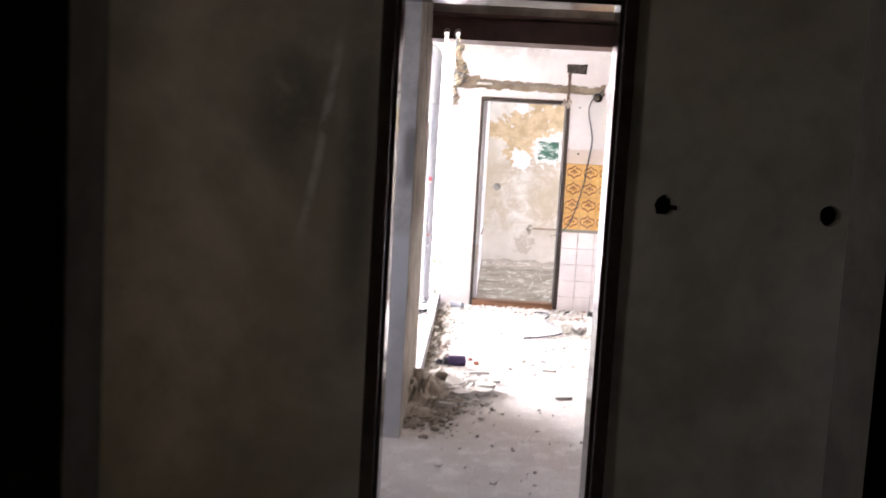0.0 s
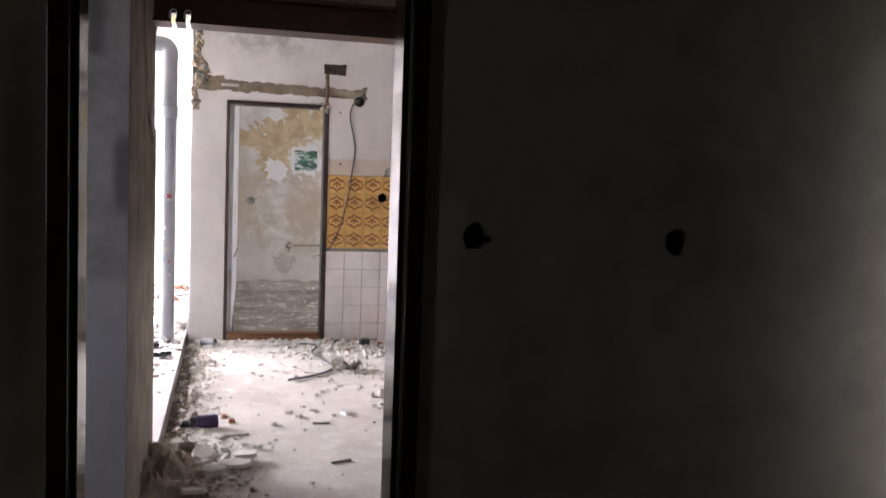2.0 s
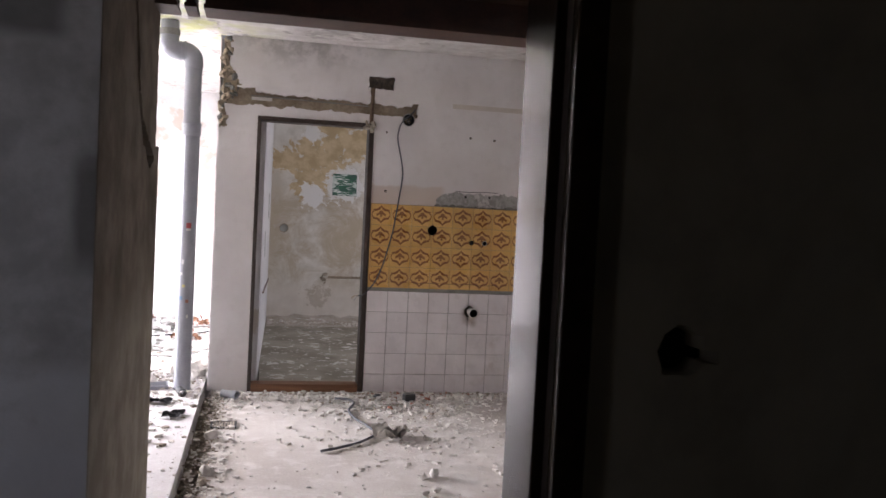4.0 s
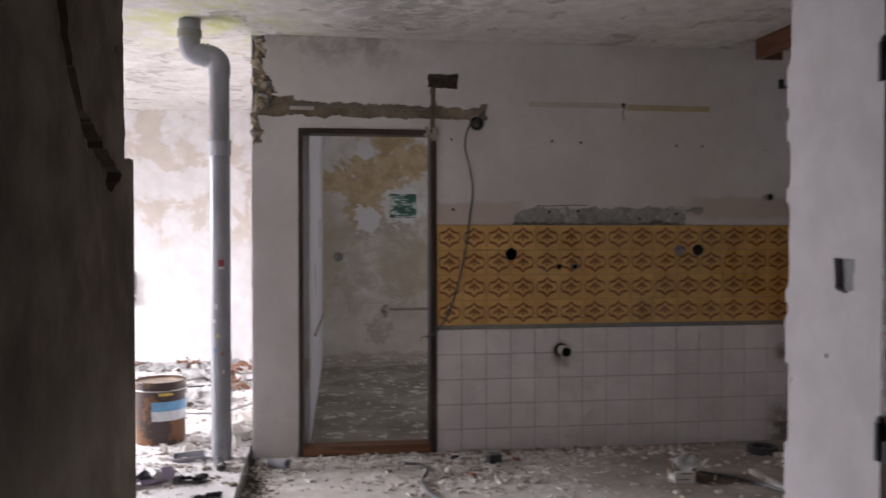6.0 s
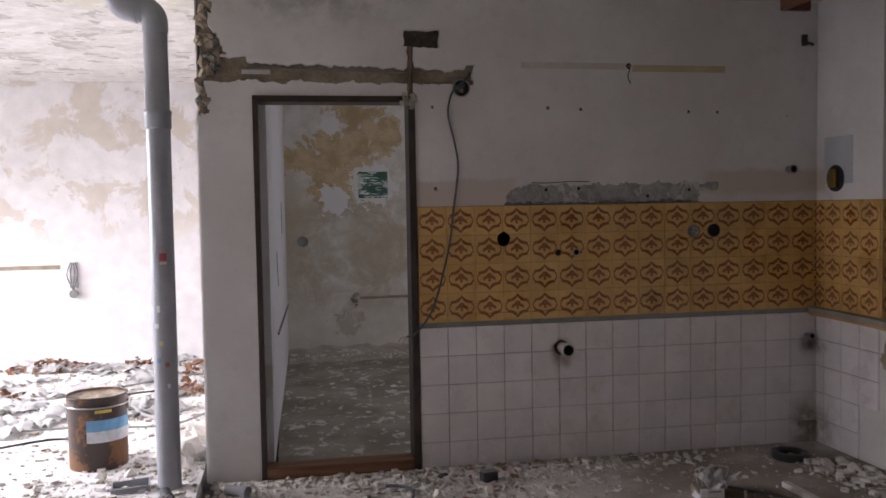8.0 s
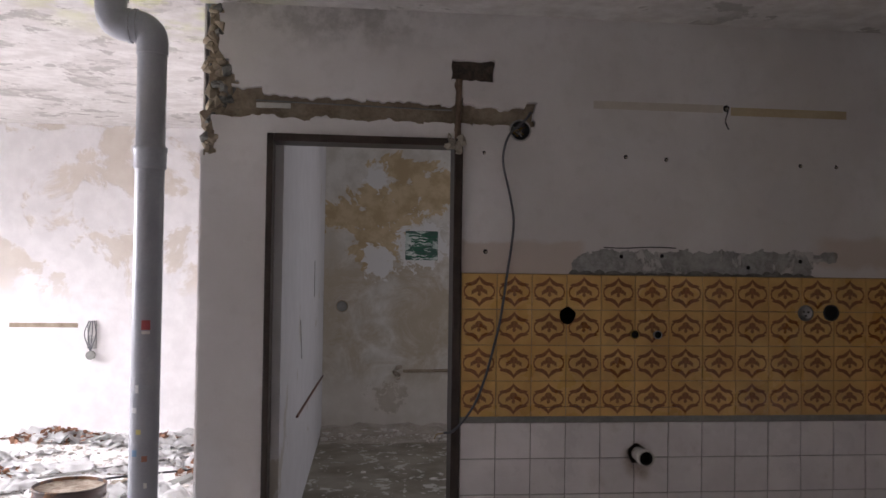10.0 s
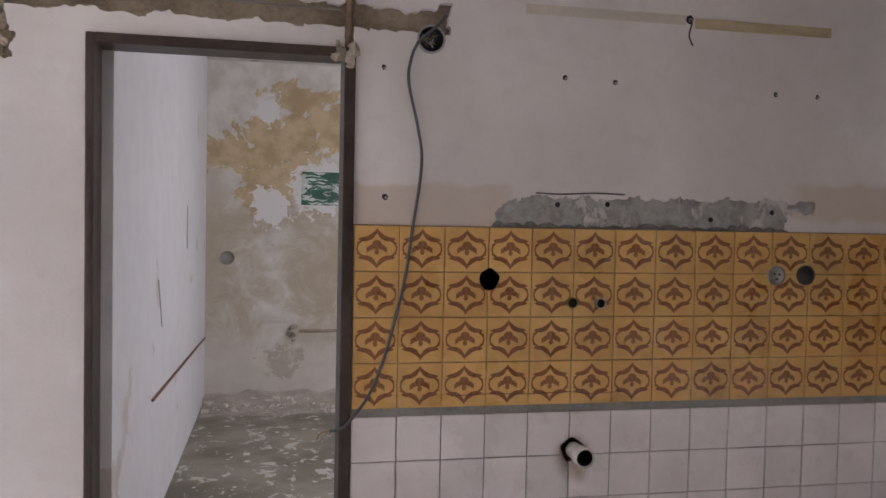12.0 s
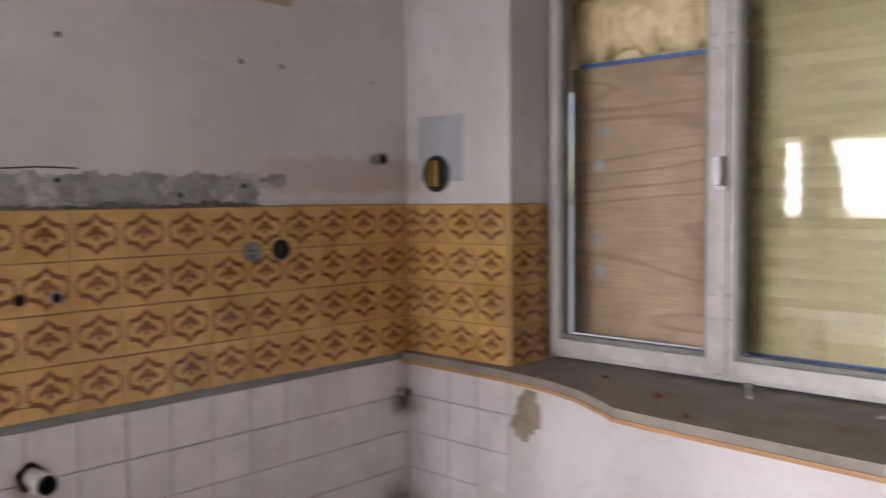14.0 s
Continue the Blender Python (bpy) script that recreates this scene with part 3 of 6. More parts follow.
def tube(bm, points, r, seg=8, steps=6):
    """A round cord through the points, smoothed."""
    pts = [Vector(p) for p in points]
    line = []
    for i in range(len(pts) - 1):
        p0, p1, p2, p3 = pts[max(i - 1, 0)], pts[i], pts[i + 1], pts[min(i + 2, len(pts) - 1)]
        for k in range(steps):
            t = k / steps
            line.append(0.5 * ((2 * p1) + (p2 - p0) * t + (2 * p0 - 5 * p1 + 4 * p2 - p3) * t * t + (3 * p1 - p0 - 3 * p2 + p3) * t ** 3))
    line.append(pts[-1])
    rings, side = [], Vector((0.31, 0.72, 0.62))
    for i, p in enumerate(line):
        d = (line[min(i + 1, len(line) - 1)] - line[max(i - 1, 0)]).normalized()
        u = d.cross(side).normalized()
        w = d.cross(u)
        rings.append([bm.verts.new(p + r * (math.cos(2 * math.pi * k / seg) * u + math.sin(2 * math.pi * k / seg) * w)) for k in range(seg)])
    for a, b in zip(rings, rings[1:]):
        for k in range(seg):
            bm.faces.new((a[k], a[(k + 1) % seg], b[(k + 1) % seg], b[k]))
    bm.faces.new(rings[0][::-1])
    bm.faces.new(rings[-1])
    return bm


def chunk(bm, at, size, rng, flat=0.6, sub=1):
    """An angular broken lump resting on z: the hull of scattered points."""
    s = Vector((size * rng.uniform(0.6, 1.2), size * rng.uniform(0.5, 1.0), size * flat * rng.uniform(0.5, 1.1)))
    turn = Euler((rng.uniform(-0.4, 0.4), rng.uniform(-0.4, 0.4), rng.uniform(0, 6.3))).to_matrix()
    pts = []
    for k in range(9 + 5 * sub):
        p = Vector((rng.gauss(0, 1), rng.gauss(0, 1), rng.gauss(0, 1))).normalized() * rng.uniform(0.75, 1.15)
        p = Vector([max(-0.8, min(0.8, c)) for c in p])
        pts.append(turn @ Vector((p.x * s.x, p.y * s.y, p.z * s.z)))
    low = min(p.z for p in pts)
    verts = [bm.verts.new(p + Vector((at[0], at[1], at[2] - low - 0.12 * size))) for p in pts]
    got = bmesh.ops.convex_hull(bm, input=verts)
    bmesh.ops.delete(bm, geom=[v for v in got["geom_interior"] if isinstance(v, bmesh.types.BMVert)], context="VERTS")
    return bm


def sd_rect(u, v, u0, u1, v0, v1):
    """Signed distance to a rectangle, negative inside."""
    dx = np.maximum(u0 - u, u - u1)
    dy = np.maximum(v0 - v, v - v1)
    return np.where((dx > 0) & (dy > 0), np.hypot(np.maximum(dx, 0), np.maximum(dy, 0)), np.maximum(dx, dy))


def sd_disc(u, v, cu, cv, r):
    return np.hypot(u - cu, v - cv) - r


def ragged(u, v, amp, scale=22.0, seed=0.0):
    """A band of smooth noise for broken edges."""
    a = np.sin(u * scale + 1.7 * np.sin(v * scale * 0.9 + seed) + seed) + np.sin(v * scale * 1.3 + 2.1 * np.sin(u * scale * 1.1 + 2 * seed))
    b = np.sin(u * scale * 2.7 + 3 * seed + 1.3 * np.sin(v * scale * 2.3)) + np.sin(v * scale * 3.1 + seed + 1.1 * np.sin(u * scale * 2.9))
    c = np.sin(u * scale * 6.1 + seed) * np.sin(v * scale * 5.3 + 2 * seed)
    return amp * (0.42 * a + 0.3 * b + 0.35 * c)


def skin(name, frame_of, u0, u1, v0, v1, step, hole, depth, mat, parent=None, label=""):
    """A coat of plaster over a wall with ragged holes broken out of it. hole(u, v) is negative inside a hole;
    frame_of(u, v, d) places a point d metres behind the coat's face."""
    nu, nv = max(1, round((u1 - u0) / step)), max(1, round((v1 - v0) / step))
    us, vs = np.linspace(u0, u1, nu + 1), np.linspace(v0, v1, nv + 1)
    gu, gv = np.meshgrid(us, vs, indexing="ij")
    cu, cv = (gu[:-1, :-1] + gu[1:, 1:]) / 2, (gv[:-1, :-1] + gv[1:, 1:]) / 2
    keep = hole(cu, cv) > 0
    # draw the grid's points near a hole's rim onto the rim
    f = hole(gu, gv)
    e = step * 0.2
    fu, fv = (hole(gu + e, gv) - hole(gu - e, gv)) / (2 * e), (hole(gu, gv + e) - hole(gu, gv - e)) / (2 * e)
    g2 = np.maximum(fu * fu + fv * fv, 0.25)
    mu, mv = np.clip(-f * fu / g2, -0.45 * step, 0.45 * step), np.clip(-f * fv / g2, -0.45 * step, 0.45 * step)
    near = np.abs(f) < 0.75 * step
    inner = np.zeros_like(near)
    inner[1:-1, 1:-1] = True
    gu, gv = np.where(near & inner, gu + mu, gu), np.where(near & inner, gv + mv, gv)
    verts, faces, front, back = [], [], {}, {}

    def vid(i, j, store, d):
        if (i, j) not in store:
            store[(i, j)] = len(verts)
            verts.append(frame_of(float(gu[i, j]), float(gv[i, j]), d))
        return store[(i, j)]

    for i in range(nu):
        for j in range(nv):
            if not keep[i, j]:
                continue
            faces.append([vid(*k, front, 0.0) for k in ((i, j), (i + 1, j), (i + 1, j + 1), (i, j + 1))])
            for (di, dj), (a, b) in (((-1, 0), ((i, j), (i, j + 1))), ((1, 0), ((i + 1, j + 1), (i + 1, j))), ((0, -1), ((i + 1, j), (i, j))), ((0, 1), ((i, j + 1), (i + 1, j + 1)))):
                p, q = i + di, j + dj
                if not (0 <= p < nu and 0 <= q < nv) or not keep[p, q]:
                    faces.append([vid(*a, front, 0.0), vid(*b, front, 0.0), vid(*b, back, depth), vid(*a, back, depth)])
    return mesh_part(name, verts, faces, mat, parent, label)


def structure(name, bm, mat, label, category="wall"):
    return tagged(part(name, bm, mat), label, category, kind="structure")


YW, XR = 8.30, 2.865      # faces of the tiled wall and of the window wall
ZC = 2.455                # kitchen ceiling
YB = 11.84                # back walls

# ---- large structure ----
SX, SY0, SY1 = -0.525, 4.205, 5.34      # hall pier
# floors
structure("floor_kitchen", boxes((-1.75, 3.0, 3.19, 5.34, -0.15, 0.0), (-0.41, 3.0, 5.34, 8.42, -0.15, 0.0)), M_FLOOR, "dusty grey screed floor strewn with plaster crumbs", "floor")
structure("floor_trench", boxes((-0.5, -0.41, 5.34, 8.42, -0.15, -0.07)), M_DIRT, "dirt filled trench along the raised floor edge", "trench")
structure("ground", boxes((-150, 150, -150, 150, -0.6, -0.4)), M_RUBBLE, "pale dusty ground outside the building", "ground")
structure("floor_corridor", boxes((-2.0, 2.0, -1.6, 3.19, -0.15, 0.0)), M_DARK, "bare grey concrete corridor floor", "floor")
structure("floor_pantry", boxes((-0.13, 3.0, 8.42, YB + 0.1, -0.15, 0.045)), M_LINO, "grey floor paint flaking in pale chips", "floor")


def step_edge():
    bm = boxes((LX - 0.3, -0.5, 5.34, YB + 0.1, -0.15, 0.055))
    return bm


structure("floor_living", step_edge(), M_FLOOR_LIVING, "raised living room floor under white dust and litter", "floor")

# ceilings
structure("ceiling_kitchen", boxes((-1.75, 3.4, 3.325, SY0, ZC + 0.001, ZC + 0.15), (-0.49, 3.4, SY0, 8.33, ZC, ZC + 0.15)), M_CEILING, "white ceiling with peeling paint and grey stains", "ceiling")
structure("ceiling_living", boxes((LX - 0.3, -0.49, 5.0, YB + 0.1, ZC + 0.03, ZC + 0.18)), M_CEILING, "white living room ceiling with flaking paint and green damp", "ceiling")
structure("ceiling_pantry", boxes((-0.3, 3.0, 8.42, YB + 0.1, ZC, ZC + 0.1)), M_CEILING, "grey white pantry ceiling", "ceiling")
structure("ceiling_corridor", boxes((-2.0, 2.0, -1.6, 3.31, 2.5, 2.6)), M_DARK, "dark grey corridor ceiling", "ceiling")

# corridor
# the gap from y 1.78 to 2.10 is added to let the west lamp in
structure("wall_start", boxes((-2.0, 2.0, -1.6, -1.4, 0, 2.5), (-2.0, -1.75, -1.4, 1.78, 0, 2.5), (-2.0, -1.75, 2.10, 3.185, 0, 2.5), (-2.0, -1.75, 1.78, 2.10, 2.0, 2.5), (1.72, 2.0, -1.4, 2.90, 0, 2.5), (1.72, 2.0, 2.90, 3.185, 1.75, 2.5)), M_DARK, "grey plaster corridor walls with an added west opening for light", "wall")
structure("wall_near_opening", boxes((-1.75, -0.86, 1.60, 1.735, 0, 2.5), (0.325, 1.72, 1.60, 1.735, 0, 2.5), (-0.86, 0.325, 1.60, 1.735, 2.1, 2.5)), M_SHADED_PLASTER, "plaster partition with a wide opening, coloured dark for shade", "wall")

HOLES = ((0.362, 1.157), (0.899, 1.153))
DX0, DX1, DZ = -0.560, 0.210, 1.835     # rough opening of the first doorway


def corridor_hole(u, v):
    d = sd_rect(u, v, DX0, DX1, -1.0, DZ)
    d = np.minimum(d, sd_disc(u, v, *HOLES[0], 0.034) + ragged(u, v, 0.004, 60, 1.0))
    d = np.minimum(d, sd_disc(u, v, HOLES[0][0] + 0.045, HOLES[0][1] - 0.008, 0.012))
    d = np.minimum(d, sd_disc(u, v, *HOLES[1], 0.036))
    return np.minimum(d, sd_disc(u, v, 0.72, 1.86, 0.014))


w1 = structure("wall_corridor", boxes((-1.75, DX0, 3.235, 3.315, 0, 2.5), (DX1, 1.72, 3.235, 3.315, 0, 2.5), (DX0, DX1, 3.235, 3.315, DZ, 2.5)), M_BLACK, "grey smooth plaster wall round a dark doorway", "wall")
skin("plaster_coat", lambda u, v, d: (u, 3.185 + d, v), -1.75, 1.72, 0.0, 2.5, 0.02, corridor_hole, 0.05, M_DARK, w1, "smooth grey plaster with two empty socket holes")
structure("wall_hall_back", boxes((-1.75, DX0, 3.315, 3.325, 0, ZC), (DX1, 1.15, 3.315, 3.325, 0, ZC), (DX0, DX1, 3.315, 3.325, DZ, ZC)), M_WHITE, "white painted back of the doorway wall", "wall")

# first doorway: a glossy brown steel frame with hinges
door1 = thing("door_1", "dark brown gloss painted door frame without its leaf", "door frame", kind="structure")
FX0, FX1, FZ = -0.527, 0.177, 1.79
RB1 = 0.014       # rebate for the missing leaf
for nm, d, e in (("jamb", (DX0, FX0, 3.207, 3.33, 0, FZ), (DX0, FX0 - RB1, 3.165, 3.2065, 0, FZ + RB1)), ("jamb", (FX1, DX1, 3.207, 3.33, 0, FZ), (FX1 + RB1, DX1, 3.165, 3.2065, 0, FZ + RB1)), ("head", (DX0, DX1, 3.207, 3.33, FZ, DZ), (DX0, DX1, 3.165, 3.2065, FZ + RB1, DZ))):
    jamb_ = part(nm, boxes(d, bevel=0.003), M_FRAME, door1)
    part("rebate", boxes(e, bevel=0.003), M_FRAME_B, jamb_)
for nm, d in (("architrave", (DX0 - 0.025, DX0 + 0.02, 3.160, 3.184, 0, DZ + 0.03)), ("architrave", (DX1 - 0.02, DX1 + 0.02, 3.160, 3.184, 0, DZ + 0.03)), ("architrave", (DX0 + 0.02, DX1 - 0.02, 3.160, 3.184, DZ - 0.02, DZ + 0.03))):
    part(nm, boxes(d, bevel=0.003), M_FRAME, door1)
# hall: chipped plaster pier, white partition, steel beam
pier = structure("wall_pier", boxes((-1.75, SX - 0.03, SY0 + 0.02, SY1 - 0.03, 0, 1.497), (-1.75, SX - 0.03, SY0 + 0.02, 5.262, 1.497, ZC)), M_MORTAR, "stained plaster pier with a broken corner showing bare mortar", "wall")


def pier_hole(u, v):
    """Corner broken away at the far upper end, with a diagonal gouge above the notch."""
    d = np.maximum(5.245 - u, 1.497 - v) + ragged(u, v, 0.009, 26, 2.0)
    lo = np.where(u < 5.12, 1.475 - 0.36 * (u - 4.95), 1.412 + 0.40 * (u - 5.12))
    hi = 1.495 + 0.30 * (5.10 - u)
    pit = np.maximum(np.maximum(lo - v, v - hi), 4.93 - u) * 0.8 + ragged(u, v, 0.007, 30, 4.0)
    line = 4.955 - 0.95 * (v - 1.48) + 0.45 * np.clip(v - 1.62, 0, 1)
    gouge = np.minimum(pit, np.maximum(np.abs(u - line) - 0.026, 1.47 - v) + ragged(u, v, 0.008, 30, 4.0))
    gouge = np.minimum(gouge, sd_disc(u, v, 5.17, 1.72, 0.012))
    return np.minimum(d, gouge)


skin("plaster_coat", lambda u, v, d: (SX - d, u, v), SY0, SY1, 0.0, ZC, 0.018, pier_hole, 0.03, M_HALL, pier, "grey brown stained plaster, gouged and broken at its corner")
part("end_face", boxes((-1.75, SX - 0.002, SY0 - 0.005, SY0 + 0.02, 0, ZC)), M_HALL_GREY, pier, "grey painted pier face")
part("far_face", boxes((-1.75, SX - 0.012, SY1 - 0.03, SY1 - 0.004, 0, 1.40)), M_WHITE, pier)
structure("wall_hall_west", boxes((-1.75, -1.5, 3.325, 3.47, 0, ZC), (-1.75, -1.5, 4.03, SY0, 0, ZC), (-1.75, -1.5, 3.47, 4.03, 0, 0.80), (-1.75, -1.5, 3.47, 4.03, 1.90, ZC)), M_HALL, "plaster hall wall with a small window opening", "wall")

WX, WY1 = 1.155, 5.393
SO = (5.094, 5.170, 1.182, 1.267)      # open socket hole


def white_hole(u, v):
    sock = sd_rect(u, v, SO[0], SO[1], SO[2], SO[3]) + ragged(u, v, 0.004, 50, 1.0)
    rim = WY1 - 0.012 - u + ragged(u, v, 0.016, 14, 3.0)
    d = np.minimum(sock, np.where(rim < 0.02, rim, 1.0))
    for a, b, r in ((5.28, 1.95, 0.010), (5.2, 1.02, 0.008), (5.3, 0.72, 0.008), (5.1, 1.66, 0.007)):
        d = np.minimum(d, sd_disc(u, v, a, b, r))
    return d


HY0, HY1, HZ = 4.09, 4.975, 1.99      # side doorway in the partition
white = structure("wall_partition", boxes((WX + 0.02, 1.30, HY1, WY1 - 0.012, 0, ZC), (WX + 0.02, 1.30, 3.325, HY0, 0, ZC), (WX + 0.02, 1.30, HY0, HY1, HZ, ZC), (1.30, XR + 0.3, 5.25, WY1 - 0.002, 0, ZC)), M_CEMENT, "white painted partition end with a chipped edge", "wall")
skin("plaster_coat", lambda u, v, d: (WX + d, u, v), HY1, WY1, 0.0, ZC, 0.018, white_hole, 0.02, M_WHITE, white, "white paint, chipped, with an open socket hole")
part("near_coat", boxes((WX, WX + 0.02, 3.325, HY0, 0, ZC), (WX, WX + 0.02, HY0, HY1, HZ, ZC)), M_WHITE, white)
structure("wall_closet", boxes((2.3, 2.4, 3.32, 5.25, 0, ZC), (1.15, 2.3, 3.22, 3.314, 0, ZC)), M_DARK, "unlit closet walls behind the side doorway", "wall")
door3 = thing("door_3", "dark brown door frame of an unlit side room", "door frame", kind="structure")
jambs = []
for nm, dd in (("jamb", (WX - 0.012, 1.31, HY1 - 0.045, HY1, 0, HZ)), ("jamb", (WX - 0.012, 1.31, HY0, HY0 + 0.045, 0, HZ)), ("head", (WX - 0.012, 1.31, HY0 + 0.045, HY1 - 0.045, HZ - 0.045, HZ))):
    jambs.append(part(nm, boxes(dd, bevel=0.004), M_FRAME, door3))
for z in (0.82, 1.66):
    bm = bmesh.new()
    rod(bm, (WX - 0.018, HY1 - 0.006, z), (WX - 0.018, HY1 - 0.006, z + 0.085), 0.010, seg=12)
    rod(bm, (WX - 0.018, HY1 - 0.006, z + 0.087), (WX - 0.018, HY1 - 0.006, z + 0.10), 0.007, 0.003, seg=12)
    box(bm, WX - 0.018, WX - 0.011, HY1 - 0.03, HY1, z, z + 0.045)
    part("hinge", bm, M_BOX, jambs[0], "dark steel lift-off hinge")
part("end_face", boxes((WX + 0.012, 1.30, WY1 - 0.010, WY1 + 0.002, 0, ZC)), M_WHITE, white)
part("socket_box", boxes((WX + 0.016, WX + 0.0195, SO[0], SO[1], SO[2], SO[3])), M_BOX, white, "empty dark socket box")

BY0, BY1 = 5.07, 5.23
beam = thing("steel_beam", "red brown primed steel beam across the hall opening", "beam", kind="structure")
NOTCH = ((-0.456, -0.434), (-0.396, -0.374))      # two gaps burnt through the lower edge
cuts = [SX] + [q for n_ in NOTCH for q in n_] + [WX]
part("lower_flange", boxes(*[(cuts[i], cuts[i + 1], BY0, BY1, 1.935, 1.948) for i in (0, 2, 4)]), M_BEAM, beam)
part("web", boxes((SX, WX, BY0 + 0.07, BY1 - 0.07, 1.985, 2.062), *[(cuts[i], cuts[i + 1], BY0 + 0.07, BY1 - 0.07, 1.948, 1.985) for i in (0, 2, 4)]), M_BEAM, beam)
part("upper_flange", boxes((SX, WX, BY0, BY1, 2.062, 2.076), bevel=0.002), M_BEAM, beam)
structure("wall_over_beam", boxes((SX, WX, BY0 + 0.01, BY1 - 0.01, 2.076, ZC)), M_HALL, "grey plastered wall over a steel beam", "wall")

# living room
structure("wall_living_north", boxes((LX, -0.47, YB, YB + 0.2, 0, 2.52)), M_LIVING, "white plaster wall flaking to beige patches", "wall")
structure("wall_living_south", boxes((LX, -1.75, 5.1, SY1 - 0.004, 0, 2.52)), M_LIVING, "white flaking living room wall", "wall")
WINS = ((9.78, 11.15, 0.87, 2.2), (8.2, 9.42, 0.87, 2.2))
lw = [(LX - 0.3, LX, 5.1, 8.2, 0, 2.52), (LX - 0.3, LX, 9.42, 9.78, 0, 2.52), (LX - 0.3, LX, 11.15, YB + 0.2, 0, 2.52)]
for y0, y1, z0, z1 in WINS:
    lw += [(LX - 0.3, LX, y0, y1, 0, z0), (LX - 0.3, LX, y0, y1, z1, 2.52)]
structure("wall_living_west", boxes(*lw), M_LIVING, "white plaster wall with two large windows", "wall")
for k, (y0, y1, z0, z1) in enumerate(WINS):
    win = thing("window_%d" % (k + 2), "white wooden double casement window facing daylight", "window", kind="structure")
    ym = (y0 + y1) / 2
    for d in ((LX - 0.22, LX - 0.15, y0, y0 + 0.07, z0, z1), (LX - 0.22, LX - 0.15, y1 - 0.07, y1, z0, z1), (LX - 0.22, LX - 0.15, y0 + 0.07, y1 - 0.07, z0, z0 + 0.07), (LX - 0.22, LX - 0.15, y0 + 0.07, y1 - 0.07, z1 - 0.07, z1), (LX - 0.215, LX - 0.145, ym - 0.06, ym + 0.06, z0 + 0.07, z1 - 0.07)):
        part("window_frame", boxes(d, bevel=0.004), M_WIN, win)
    part("window_sill", boxes((LX - 0.14, LX + 0.05, y0 - 0.05, y1 + 0.05, z0 - 0.03, z0 - 0.002), bevel=0.004), M_WIN, win)

# tiled kitchen wall
DW0, DW1, DWZ = -0.212, 0.597, 1.923     # outer edges of the pantry door frame


def kitchen_hole(u, v):
    d = sd_rect(u, v, DW0 + 0.002, DW1 - 0.002, -1.0, DWZ - 0.002)
    rough = ragged(u, v, 0.010, 24, 0.7)
    chase = np.maximum(np.maximum(-0.47 - u, u - 0.90), np.abs(v - (2.035 - 0.012 * u)) - 0.042 + 0.008 * np.clip(u, 0, 1)) + rough
    block = sd_rect(u, v, -0.46, -0.235, 1.995, 2.115) + rough
    corner = np.maximum(u + 0.47 - (0.045 + 0.085 * np.exp(-((v - 2.13) / 0.075) ** 2) + 0.02 * np.exp(-((v - 2.33) / 0.1) ** 2)), 1.845 - v) + ragged(u, v, 0.020, 26, 2.2)
    down = sd_rect(u, v, 0.560, 0.592, 1.90, 2.18) + 0.6 * rough
    spike = np.maximum(np.abs(u - 0.885 + (2.07 - v) * 0.4) - 0.022, np.abs(v - 2.05) - 0.035) + 0.3 * rough
    hole = sd_rect(u, v, 0.548, 0.728, 2.172, 2.258) + 0.5 * rough
    box_round = sd_disc(u, v, 0.842, 1.967, 0.046)
    top = 1.474 + 0.008 * np.sin(u * 3.1) - 0.05 * np.clip((1.20 - u) / 0.14, 0, 1) + ragged(u, v, 0.005, 40, 5.0)
    patch = np.maximum(np.maximum(1.07 - u, u - 2.16), np.maximum(1.35 - v, v - top))
    patch = np.minimum(patch, np.maximum(np.maximum(2.10 - u, u - 2.27), np.maximum(1.425 - v, v - top + 0.006))) + ragged(u, v, 0.010, 34, 3.0)
    for q in (chase, block, corner, down, spike, hole, box_round, patch):
        d = np.minimum(d, q)
    for a, b, r in ((0.688, 1.869, 0.009), (1.305, 1.868, 0.010), (1.485, 1.862, 0.010), (2.098, 1.851, 0.010), (2.265, 1.85, 0.010), (1.755, 2.092, 0.016), (0.70, 1.452, 0.011), (2.68, 1.83, 0.007)):
        d = np.minimum(d, sd_disc(u, v, a, b, r))
    return d


tiled = structure("wall_tiled", boxes((-0.47, DW0, YW + 0.035, YW + 0.12, 0, 1.85), (-0.452, DW0, YW + 0.035, YW + 0.12, 1.85, ZC), (DW1, 3.2, YW + 0.035, YW + 0.12, 0, ZC), (DW0, DW1, YW + 0.035, YW + 0.12, DWZ, ZC)), M_MORTAR, "white plaster kitchen wall over ochre and white tiles", "wall")
skin("plaster_coat", lambda u, v, d: (u, YW + 0.005 + d, v), -0.47, XR, 1.362, ZC, 0.011, kitchen_hole, 0.03, M_KITCHEN, tiled, "white plaster with a chased channel, screw holes and beige marks")
part("pier_coat", boxes((-0.47, DW0 + 0.002, YW + 0.005, YW + 0.035, 0, 1.362)), M_KITCHEN, tiled)
part("pier_side", boxes((-0.482, -0.47, YW + 0.02, YB, 0, 1.85), (-0.478, -0.47, YW + 0.05, YB, 1.85, ZC)), M_KITCHEN, tiled)
part("tile_bed", boxes((DW1, XR, YW + 0.0035, YW + 0.035, 0, 0.748)), M_GROUT, tiled, "dark grout bed")
part("tile_bed", boxes((DW1, XR, YW + 0.0035, YW + 0.035, 0.748, 1.362)), M_GROUT_O, tiled, "ochre stained grout bed")
part("cement_patch", boxes((1.04, 2.30, YW + 0.009, YW + 0.034, 1.362, 1.51)), M_CEMENT, tiled, "rough grey cement where tiles came off")


